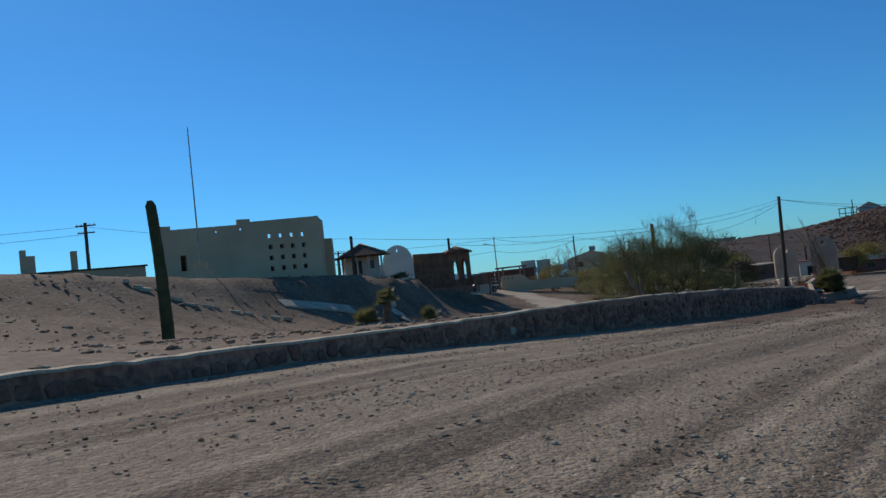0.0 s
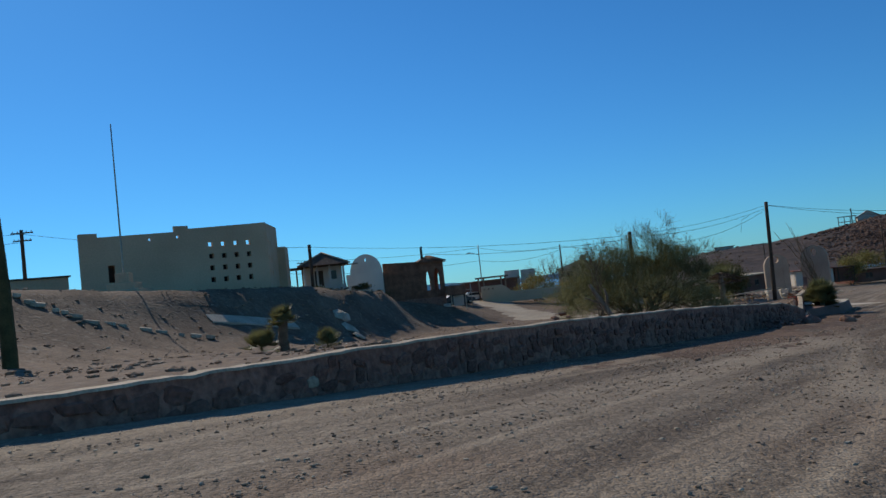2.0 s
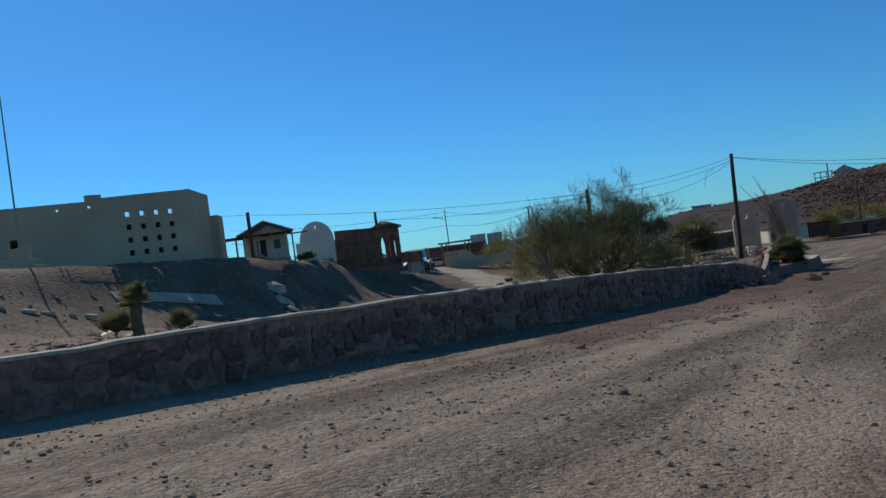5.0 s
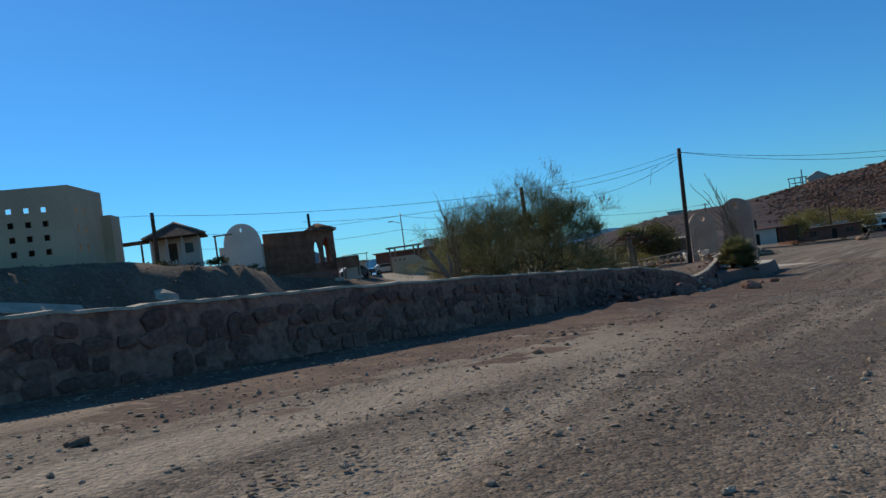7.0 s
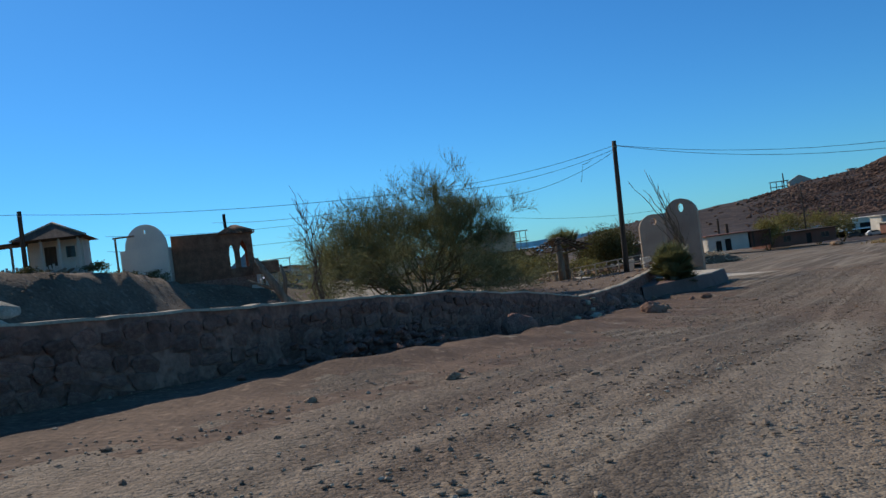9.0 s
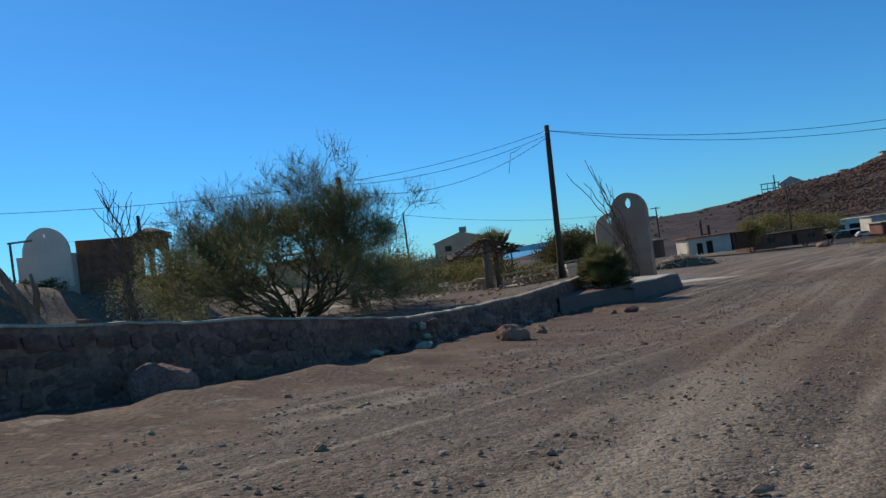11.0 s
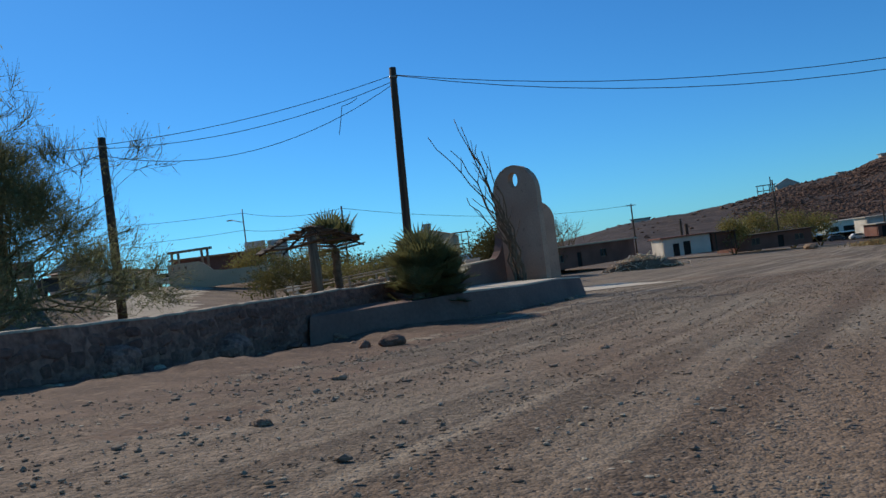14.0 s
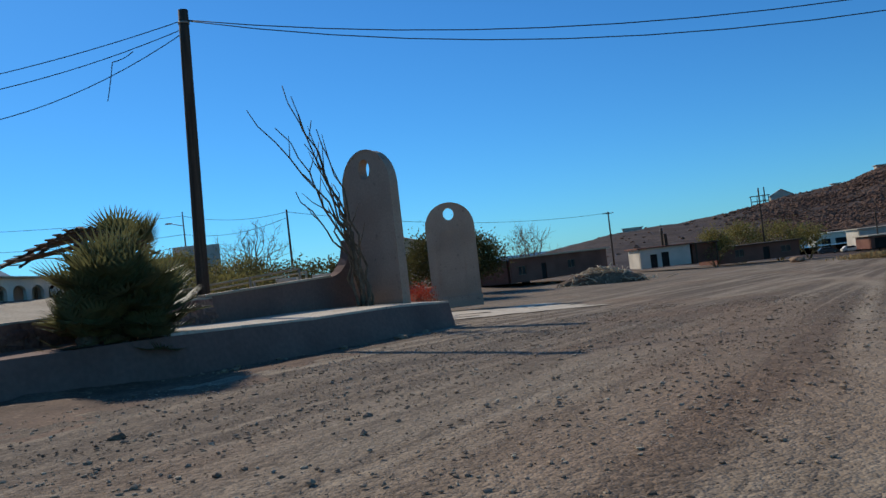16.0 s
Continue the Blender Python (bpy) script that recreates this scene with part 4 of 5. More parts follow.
arc_house.matrix_basis = arc_house.matrix_basis @ Matrix.Diagonal((1.7, 1, 1, 1))
flat_house("maroon_house", 5.8, 142.6, -1.9, -3, 9.5, 6, 3.9, MAROON, "low maroon adobe house behind the garden wall", [(1.2, 0.9, 2.4, 2.2)], TILE, overhang=0.4)
chapel = thing("hip_roofed_chapel", -3.4, 137.5, -1.3, 10, "small pale building with a grey pyramid roof and cross", "building")
part("wall", one_box(0, 0, 0, 4.6, 4.6, 3.2, bevel=0.02), GREYW, chapel)
bm = bmesh.new()
vs = [bm.verts.new(q) for q in ((-2.7, -2.7, 3.2), (2.7, -2.7, 3.2), (2.7, 2.7, 3.2), (-2.7, 2.7, 3.2), (0, 0, 5.4))]
for f in ((0, 1, 4), (1, 2, 4), (2, 3, 4), (3, 0, 4), (3, 2, 1, 0)):
    bm.faces.new([vs[k] for k in f])
part("roof", bm, STEEL, chapel)
part("cross", box(one_box(0, 0, 5.4, 0.12, 0.12, 1.2), 0, 0, 6.1, 0.6, 0.1, 0.12), DARKWOOD, chapel)
par = thing("parapet_wall", 12.9, 130.2, -1.6, 0, "curved tan plaster garden wall with square holes", "wall")
part("wall_body", plate([(-4.4, 0), (8, 0), (8, 1.55), (1.2, 1.6), (0.2, 1.75), (-0.6, 2.5), (-1.2, 2.8), (-4.4, 2.8)], [rect(-4.0 + 0.65 * k, 2.2, -3.75 + 0.65 * k, 2.45) for k in range(3)], 0.35), TAN, par)
tank = thing("roof_screen", 16.2, 147.4, -1.5, -4, "grey corrugated screen standing on a roof", "screen")
part("panel", one_box(-1.3, 0, 0, 2.6, 0.2, 5.0), GREYW, tank)
part("panel", one_box(1.5, 0.1, 0, 2.5, 0.2, 4.9), GREYW, tank)

# ---- entrance side: brown house, white house, far buildings ----


flat_house("brown_house", 52.8, 150.7, -5.2, 42, 21.5, 8, 2.95, MAROON, "long low dark maroon house with a pale flat roof edge", [(1.5, 0.9, 3.0, 2.0), (6.2, 0, 7.2, 2.05), (12.0, 1.0, 13.6, 2.1)], PALEWOOD, doors=[(6.2, 0, 7.2, 2.05)])
wh = flat_house("white_house", 77.5, 177.4, -6.1, -3, 8.0, 7, 3.1, GREYW, "small white plaster house with dark doors and a low roof", [(1.6, 0, 2.7, 2.1), (3.4, 0, 4.6, 2.3)], MAROON, doors=[(1.6, 0, 2.7, 2.1), (3.4, 0, 4.6, 2.3)])
part("carport_roof", one_box(10.2, 2.0, 3.0, 4.6, 5.0, 0.2), DARKWOOD, wh)
part("shed", one_box(10.4, 2.4, 0, 3.8, 3.8, 2.98), MAROON, wh)
for x in (8.9, 12.2):
    part("carport_post", one_box(x, -0.2, 0, 0.2, 0.2, 3.0), DARKWOOD, wh)
part("chimney", one_box(5.5, 4, 3.0, 0.5, 0.5, 2.2), DARKWOOD, wh)
flat_house("shaded_house", 92, 182, -7.0, 4, 14.5, 7, 2.6, MAROON, "long dark brown house half hidden by shrubs", [(3, 0.9, 4.6, 2.1), (8, 0, 9.1, 2.1), (11.2, 0.9, 13, 2.0)], DARKWOOD, doors=[(8, 0, 9.1, 2.1)])
flat_house("far_white_house", 150, 256, -9.2, -14, 11, 8, 4.4, WHITE, "far white house with a flat roof and a shaded front", [(1.2, 0, 3.4, 3), (4.6, 0, 7.6, 3), (8.6, 1, 10, 2.6)], WHITE, overhang=0.8, doors=[(1.2, 0, 3.4, 3), (4.6, 0, 7.6, 3)])
flat_house("far_tan_house", 144, 227, -8.8, -12, 13, 8, 4.4, GREYW, "grey flat-roofed house with an open garage beside the street", [(1.5, 0, 5.5, 2.6), (8, 1, 10, 2.4)], CONC, doors=[(1.5, 0, 5.5, 2.6)])
flat_house("carport_house", 134.4, 207.8, -8.3, -10, 12, 7, 2.5, MAROON, "low brown flat-roofed house with a dark open carport", [(0.8, 0, 4.6, 2.1), (6.5, 0.8, 8.2, 1.9)], CONC, doors=[(0.8, 0, 4.6, 2.1)])
flat_house("far_metal_shed", 224, 521, 1.6, -12, 13, 8, 2.2, TAN, "far shed with a pale sloping metal roof on the hillside", [], ROOFMETAL)


def balcony_house():
    t = thing("balcony_house", 39.4, 219, -1.8, -14, "two-storey tan house with a gable roof and a side balcony", "house")
    part("wall", plate([(-8, 0), (8, 0), (8, 6.6), (0, 9.0), (-8, 6.6)], [rect(-5, 3.8, -3, 5.4)], 0.3), TAN, t)
    part("body", one_box(0, 5, 0, 15.8, 9.4, 6.4), TAN, t)
    for sx in (-1, 1):
        part("roof", one_box(sx * 4.2, 5.2, 7.6, 9.0, 10.2, 0.2, tilt=sx * 16.5), TILE, t)
    part("balcony_floor", one_box(10.2, 1.5, 3.6, 4.6, 3.6, 0.25), DARKWOOD, t)
    for x in (8.4, 10.2, 12.0):
        part("balcony_post", one_box(x, 0, 0, 0.22, 0.22, 7.0), PALEWOOD, t)
    part("balcony_rail", one_box(10.2, 0, 4.7, 4.4, 0.1, 0.14), PALEWOOD, t)
    part("balcony_roof", one_box(10.2, 1.5, 6.8, 4.8, 4.0, 0.22), TILE, t)
    part("roof_tank", one_box(0.5, 3, 8.9, 2.0, 1.4, 1.6), STEEL, t)
    part("window", one_box(-4, 0.2, 3.8, 2.0, 0.05, 1.6), GLASS, t)
    t.matrix_basis = t.matrix_basis @ Matrix.Scale(0.8, 4)


balcony_house()


def hill_house(x, y, turn, label):
    z = 19.6
    t = thing("hill_house", x, y, z, turn, label, "house", group="houses on the hill")
    part("wall", plate([(-7, -2), (7, -2), (7, 1.8), (0, 5.6), (-7, 1.8)], [rect(-1.5, -1, 1.5, 1.6)], 0.4), GREYW, t)
    part("body", one_box(0, 5.4, -2, 13.8, 10, 3.7), GREYW, t)
    for sx in (-1, 1):
        part("roof", one_box(sx * 3.9, 5, 3.4, 9.0, 11.5, 0.35, tilt=sx * 28.5), STEEL, t)
    part("deck", one_box(-14, 2, -1.0, 12, 6, 0.4), DARKWOOD, t)
    for px in (-20, -16, -12, -8.5):
        part("deck_post", one_box(px, 0, -8, 0.5, 0.5, 11), DARKWOOD, t)
    part("deck_roof", one_box(-14, 2, 2.8, 13, 6.5, 0.4), DARKWOOD, t)
    part("tall_post", one_box(-11, -1, -4, 0.7, 0.7, 12.5), DARKWOOD, t)
    return t


hill_house(313, 588, -20, "grey gabled house with a deck on the hill")
for hx, hy, w in ((205, 586, 13), (351, 586, 4), (388, 586, 12)):
    z = ground_z(hx, hy)
    b = thing("ridge_house", hx, hy, z - 1.2, -15, "tiny far flat-roofed house on the ridge", "house", group="houses on the hill")
    part("walls", one_box(0, 0, 0, w, 6, 3.2), GREYW, b)
    part("roof", one_box(0, 0, 3.2, w + 1.6, 8, 0.4), CONC, b)


def car(x, y, z, turn, paint, label):
    t = thing("parked_car", x, y, z, turn, label, "car", group="parked cars")
    side = [(-2.1, 0.35), (2.1, 0.35), (2.15, 0.8), (1.2, 0.95), (0.6, 1.45), (-1.3, 1.5), (-1.9, 1.0), (-2.15, 0.9)]
    bm = plate(side, [], 1.7)
    bmesh.ops.translate(bm, vec=(0, -0.85, 0), verts=bm.verts)
    part("body", bm, paint, t)
    bm = plate([(-1.15, 1.02), (0.85, 1.02), (0.5, 1.4), (-1.1, 1.42)], [], 1.74)
    bmesh.ops.translate(bm, vec=(0, -0.87, 0), verts=bm.verts)
    part("windows", bm, GLASS, t)
    for wx in (-1.3, 1.35):
        for wy in (-0.8, 0.8):
            w = part("wheel", tube_mesh("wheel", [[((wx, wy - 0.12, 0.33), 0.33), ((wx, wy + 0.12, 0.33), 0.33)]], 16), RUBBER, t)
            part("rim", tube_mesh("rim", [[((wx, wy - 0.14, 0.33), 0.18), ((wx, wy + 0.14, 0.33), 0.18)]], 12), STEEL, w)
    return t


for cx, cy, tn, p, lb in ((138.5, 231, -20, CARGREY, "dark car parked beside the far white house"), (143.5, 230, -15, CARWHITE, "white car parked beside the far white house"),
                          (4.6, 112.5, 20, CARGREY, "dark car parked at the end of the lane"), (7.6, 134.0, 10, CARWHITE, "white car parked at the end of the lane")):
    car(cx, cy, ground_z(cx, cy), tn, p, lb)

# ---- plants ----


def branches(r, base, stems, height, spread, levels=3, kids=3, r0=0.09, lift=0.6, bend=0.25):
    """Paths of a branching bush or tree, and the twigs' ends with their directions."""
    paths, tips = [], []

    def grow(p, way, length, rad, level):
        pts, q, w = [(p.copy(), rad)], p.copy(), way.copy()
        n = 3
        for i in range(n):
            w = (w + Vector((r.gauss(0, bend), r.gauss(0, bend), r.gauss(0, bend) + 0.1 * lift))).normalized()
            q = q + w * length / n
            pts.append((q.copy(), rad * (1 - 0.42 * (i + 1) / n)))
            if level < 2:
                tips.append((q.copy(), w.copy()))
        paths.append(pts)
        if level > 0:
            for _ in range(kids):
                side = Vector((r.gauss(0, 1), r.gauss(0, 1), r.gauss(0, 0.5) + lift)).normalized()
                grow(q, (w * 0.9 + side * 0.75).normalized(), length * r.uniform(0.55, 0.8), rad * 0.52, level - 1)

    for k in range(stems):
        a = 2 * math.pi * (k + r.uniform(-0.3, 0.3)) / stems
        out = r.uniform(0.3, 1.0) * spread
        grow(Vector(base) + Vector((math.cos(a), math.sin(a), 0)) * 0.25 * spread, Vector((math.cos(a) * out, math.sin(a) * out, 1)).normalized(), height * r.uniform(0.36, 0.5), r0 * r.uniform(0.7, 1.1), levels)
    return paths, tips


def palo_verde():
    x, y = 18.4, 69.0
    z = ground_z(x, y) - 0.05
    t = thing("palo_verde_tree", x, y, z, 165, "broad green palo verde tree with many wispy upright twigs", "tree")
    r = random.Random(21)
    paths, tips = branches(r, (0, 0, 0), 18, 5.6, 1.9, levels=5, kids=3, r0=0.11, lift=0.38, bend=0.2)
    low = []
    for k in range(15):
        a = radians(-75 + 24 * k + r.uniform(-8, 8))
        base = Vector((math.cos(a) * 0.5, math.sin(a) * 0.4, 0.5))
        more, ends = branches(r, base, 1, 6.4, 0.0, levels=4, kids=3, r0=0.075, lift=0.12, bend=0.22)
        tilt = Matrix.Rotation(radians(r.uniform(48, 76)), 4, Vector((-math.sin(a), math.cos(a), 0)))
        turn = Matrix.Translation(base) @ tilt @ Matrix.Translation(-base)
        paths += [[(turn @ p, q) for p, q in path] for path in more]
        low += [(turn @ p, tilt @ w) for p, w in ends]
    paths = [p for p in paths if all(q.z > -0.05 for q, _ in p)]
    big = [p for p in paths if p[0][1] > 0.03]
    fine = [[(q, max(rad, 0.006)) for q, rad in p] for p in paths if p[0][1] <= 0.03]
    for p, w in tips + low:
        if p.z > 0.4 and r.random() < 0.7:
            d = (w + Vector((r.gauss(0, 0.4), r.gauss(0, 0.4), r.gauss(0.1, 0.3)))).normalized()
            L = r.uniform(0.3, 0.8)
            fine.append([(p, 0.008), (p + d * L * 0.5, 0.006), (p + d * L + Vector((0, 0, 0.06)), 0.004)])
    part("trunk", tube_mesh("trunk", big, 6), BARK, t)
    tagged(part("twig", tube_mesh("twig", fine, 3), LEAFGREEN, t), kind="stuff")
    spots = []
    for p, w in tips + low:
        thick = noise.noise(p * 0.45 + Vector((7, 3, 1)))
        if p.z < 3.1 + 1.2 * thick:
            n = 9
        else:
            n = 3 if thick > 0.05 else 1
        for _ in range(n):
            q = p + w * r.uniform(-0.2, 0.4) + Vector((r.gauss(0, 0.16), r.gauss(0, 0.16), r.gauss(0, 0.16)))
            if q.z > 0.3:
                spots.append((q, w + Vector((0, 0, 0.3))))
    r.shuffle(spots)
    tagged(part("crown", leaf_mesh("crown", spots[:170000], 0.14, 0.012, r), LEAFGREEN, t), kind="stuff")


palo_verde()


def shrub(name, x, y, w, h, mat, n, label, category="shrub", seed=1, depth=None, leaf=0.12, lw=0.03, z=None, hollow=0.35, stems=7, group="", bare=False):
    z = ground_z(x, y) if z is None else z
    t = thing(name, x, y, z - 0.05, 0, label, category, group=group)
    r = random.Random(seed)
    depth = depth or w
    paths, tips = branches(r, (0, 0, 0), stems, h * 0.85, 0.9 * w / (h + 0.1), levels=3 if bare else 2, kids=3, r0=0.025 + 0.012 * h, lift=0.4)
    part("stem", tube_mesh("stem", paths, 5), DEADBARK if bare else BARK, t)
    spots = []
    clumps = max(12, int(n / 60))
    for _ in range(clumps):
        a, u = r.uniform(0, 6.28), r.uniform(-0.25, 1.0)
        k = r.uniform(hollow, 1.0) * math.sqrt(max(0.05, 1 - max(u, 0) ** 2))
        c = Vector((math.cos(a) * k * w / 2, math.sin(a) * k * depth / 2, h * (0.42 + 0.5 * u * r.uniform(0.75, 1.05))))
        c.z = max(c.z, 0.08 * h)
        for _ in range(int(n / clumps)):
            q = c + Vector((r.gauss(0, 0.1 * w), r.gauss(0, 0.1 * depth), r.gauss(0, 0.085 * h)))
            if q.z > 0.03:
                spots.append((q, (c.x * 0.4, c.y * 0.4, 0.5)))
    if n:
        tagged(part("leaves", leaf_mesh("leaves", spots, leaf, lw, r), mat, t), kind="stuff")
    return t


# across the lane and behind the entrance
shrub("olive_shrub", 17.4, 133.5, 6.0, 4.4, OLIVE, 5000, "yellow-green desert shrub beside the village lane", seed=31, leaf=0.22, lw=0.06)
shrub("olive_shrub", 23.0, 133.0, 7.0, 4.2, OLIVE, 5000, "yellow-green desert shrub beside the village lane", seed=32, leaf=0.22, lw=0.06)
for k, (bx, by, w, h) in enumerate(((24.8, 99, 5, 2.6), (28.5, 100, 6, 2.8), (32, 103, 6, 3.2), (36, 106, 5, 2.7))):
    shrub("desert_shrub", bx, by, w, h, OLIVE if k % 2 else BUSHGREEN, 3000, "dusty olive desert shrub in a loose hedge", seed=40 + k, leaf=0.2, lw=0.05, group="hedge of shrubs")
for k, (bx, by, w, h) in enumerate(((22.5, 119, 7, 3.6), (27.5, 121, 8, 4.0), (32.5, 122, 7, 4.0))):
    shrub("desert_shrub", bx, by, w, h, BUSHGREEN, 3000, "dark olive desert shrub behind the lane", seed=50 + k, leaf=0.25, lw=0.07, group="hedge of shrubs")
shrub("dense_tree", 45.4, 129, 6.4, 6.0, BUSHGREEN, 16000, "dense dark round-crowned tree behind the gate pillar", "tree", seed=61, leaf=0.22, lw=0.07)
shrub("dense_tree", 41.9, 118.8, 5.8, 5.6, BUSHGREEN, 11000, "dense dark spreading tree beyond the entrance", "tree", seed=62, leaf=0.22, lw=0.07)
shrub("bare_tree", 56.2, 160, 5.6, 9.2, BUSHGREEN, 0, "leafless grey tree behind the long house", "tree", seed=63, bare=True, stems=9)
shrub("bougainvillea", 39.15, 89.0, 1.7, 1.7, REDFLOWER, 3600, "red flowering bougainvillea bush between the gate pillars", "shrub", seed=64, leaf=0.06, lw=0.024)
for k, (bx, by, w, h) in enumerate(((90.5, 179.5, 6, 6.2), (101, 193, 8, 7.4), (108, 193, 8, 7.6), (114, 194, 7, 6.6))):
    shrub("olive_shrub", bx, by, w, h, OLIVE, 3000, "tall olive shrub close to the dark house", seed=70 + k, leaf=0.35, lw=0.1, group="shrubs at the dark house")
shrub("bare_tree", 22, 150, 7, 7.5, BUSHGREEN, 0, "pale leafless tree beyond the lane", "tree", seed=80, bare=True, stems=12)
for k, (bx, by, w, h) in enumerate(((-7.5, 98.5, 3, 1.3), (-4.6, 99.4, 2.4, 1.2), (-9.5, 84.5, 2.5, 0.9), (-5.0, 86.5, 2.4, 0.9), (-12, 83.5, 2.2, 1.0))):
    shrub("desert_shrub", bx, by, w, h, BUSHGREEN, 900, "low dark shrub on the slope below the houses", seed=85 + k, leaf=0.14, lw=0.05, group="shrubs on the slope")


def ocotillo(x, y, z, stems, label, seed, mat=DEADBARK, twig=True, thick=0.05):
    t = thing("ocotillo", x, y, z, 0, label, "ocotillo")
    r = random.Random(seed)
    for tip in stems:
        tip = Vector(tip)
        start = Vector((r.uniform(-0.2, 0.2), r.uniform(-0.2, 0.2), 0))
        pts, n = [], 12
        for i in range(n + 1):
            f = i / n
            p = start.lerp(tip, f) + Vector((0.9 * (tip.x - start.x) * (f * f - f), 0, 0.0)) + Vector((r.gauss(0, 0.085), r.gauss(0, 0.06), 0)) * (1 if i else 0)
            pts.append((p, thick * (1 - 0.68 * f)))
        fork = []
        if twig:
            for i in (6, 8, 9, 10):
                if r.random() < 0.55:
                    p = pts[i][0]
                    w = (pts[i][0] - pts[i - 1][0]).normalized() + Vector((r.gauss(0, 0.5), r.gauss(0, 0.5), 0.1))
                    fork.append([(p, 0.02), (p + w * 0.3, 0.016), (p + w * 0.6 + Vector((0, 0, 0.12)), 0.009)])
        part("stem", tube_mesh("stem", [pts, *fork], 6), mat, t)
    return t


ocotillo(37.15, 78.95, -3.5, [(-3.3, 0.9, 6.95), (-2.05, 0.8, 7.6), (-1.75, 0.7, 7.2), (-1.2, 0.7, 6.35), (-1.9, 0.6, 4.1), (-1.35, 0.5, 5.6), (-1.45, 0.3, 4.6), (-1.0, 0.4, 6.0), (-0.55, 0.3, 4.2), (-2.2, 0.5, 6.2), (-0.8, 0.3, 3.4)],
         "tall dead ocotillo with crooked bare stems against the pillar", 5)
ocotillo(13.7, 61.0, -1.6, [(-0.75, 0.2, 5.6), (-0.5, 0.3, 5.0), (-0.2, 0.2, 4.6), (-0.45, -0.2, 4.9), (0.3, 0.2, 4.4), (-0.1, -0.1, 3.8), (0.5, 0.2, 3.6), (0.7, 0.1, 4.2), (-0.3, 0.0, 5.2), (0.1, 0.1, 4.9), (-0.6, 0.1, 4.2), (0.4, -0.1, 4.7)], "grey ocotillo with thin upright whips beside the tree", 6, thick=0.026)


def fan_palm(x, y, z, trunk, label, seed, count=26, size=0.9, low=-0.2, name="fan_palm", spread=1.0):
    t = thing(name, x, y, z, 0, label, "palm")
    r = random.Random(seed)
    if trunk > 0.2:
        part("trunk", tube_mesh("trunk", [[((0.02 * math.sin(i), 0, trunk * i / 10), 0.17 + 0.03 * (i % 2)) for i in range(11)]], 10), DEADBARK, t)
    verts, faces = [], []
    for k in range(17):
        a = radians(-75 + 150 * k / 16)
        tip = Vector((math.sin(a) * size * 0.62, -0.12 * abs(math.sin(a)), size * (0.55 + 0.5 * math.cos(a))))
        mid = Vector((math.sin(a) * size * 0.3, 0.02, size * (0.5 + 0.25 * math.cos(a))))
        side = Vector((math.cos(a), 0, -math.sin(a))) * 0.028 * size
        b = len(verts)
        verts += [Vector((0, 0, size * 0.42)), mid + side, tip, mid - side]
        faces.append((b, b + 1, b + 2, b + 3))
    b = len(verts)
    verts += [Vector((-0.012, 0, 0)), Vector((0.012, 0, 0)), Vector((0.008, 0.01, size * 0.45)), Vector((-0.008, 0.01, size * 0.45))]
    faces.append((b, b + 1, b + 2, b + 3))
    leaf = mesh_from("frond", verts, faces)
    leaf.materials.append(PALMGREEN)
    for k in range(count):
        a = 360 * (k * 0.382 + r.uniform(-0.04, 0.04))
        tilt = r.uniform(8, 95) * spread if k > count // 4 else r.uniform(0, 35)
        ob = new("frond", leaf)
        ob.parent = t
        sc = r.uniform(0.8, 1.2)
        ob.matrix_basis = pose(0, 0, max(trunk, 0.05) + r.uniform(low, 0.1), 0, 0, a) @ pose(0, 0, 0, -tilt, r.uniform(-15, 15), r.uniform(-30, 30)) @ Matrix.Scale(sc, 4)
    return t


fan_palm(29.3, 81.5, -2.9, 2.0, "young fan palm with a ragged crown behind the shelter", 3, count=19, size=1.65, spread=1.1)
for k, (px, py, tr, sz, ct) in enumerate(((32.75, 69.3, 0.8, 1.3, 64), (33.2, 69.75, 0.6, 1.15, 54), (32.45, 68.75, 0.25, 0.95, 40), (33.35, 69.35, 0.19, 0.85, 32), (32.55, 69.85, 0.5, 1.1, 46))):
    fan_palm(px, py, -3.05, tr, "dense green dwarf fan palm clump by the utility pole", 11 + k, ct, sz, -0.55, "dwarf_palm", 1.02)
fan_palm(-2.9, 36.0, ground_z(-2.9, 36.0) - 0.05, 1.25, "small yucca with a shaggy dark trunk", 21, 34, 0.6, -0.35, "yucca", 1.1)
fan_palm(-4.0, 37.0, ground_z(-4.0, 37.0) - 0.05, 0.15, "low spiky green yucca clump", 22, 28, 0.85, -0.1, "yucca", 1.0)
fan_palm(-1.0, 34.3, ground_z(-1.0, 34.3) - 0.05, 0.1, "low spiky yellowish yucca clump", 23, 24, 0.68, -0.1, "yucca", 1.0)


def saguaro():
    z = ground_z(-12.0, 33.7)
    t = thing("saguaro_cactus", -12.0, 33.7, z, 0, "tall dark ribbed columnar cactus with a scarred top", "cactus")
    n, sides = 26, 22
    H = 6.25 - z
    verts, faces = [], []
    for i in range(n + 1):
        f = i / n
        rad = 0.25 * (1 - 0.2 * f) * (1.0 if f < 0.95 else 0.55 + 0.45 * math.sqrt(max(0.0, 1 - ((f - 0.95) / 0.05) ** 2)))
        for k in range(sides):
            a = 2 * math.pi * k / sides
            rr = rad * (1 + (0.09 if k % 2 else -0.07)) * (1 + 0.08 * noise.noise(Vector((k * 0.7, i * 0.6, 1))))
            verts.append((rr * math.cos(a) - 0.25 * f * f, rr * math.sin(a), H * f))
    for i in range(n):
        for k in range(sides):
            a, b = i * sides + k, i * sides + (k + 1) % sides
            faces.append((a, b, b + sides, a + sides))
    faces.append(tuple(n * sides + k for k in range(sides)))
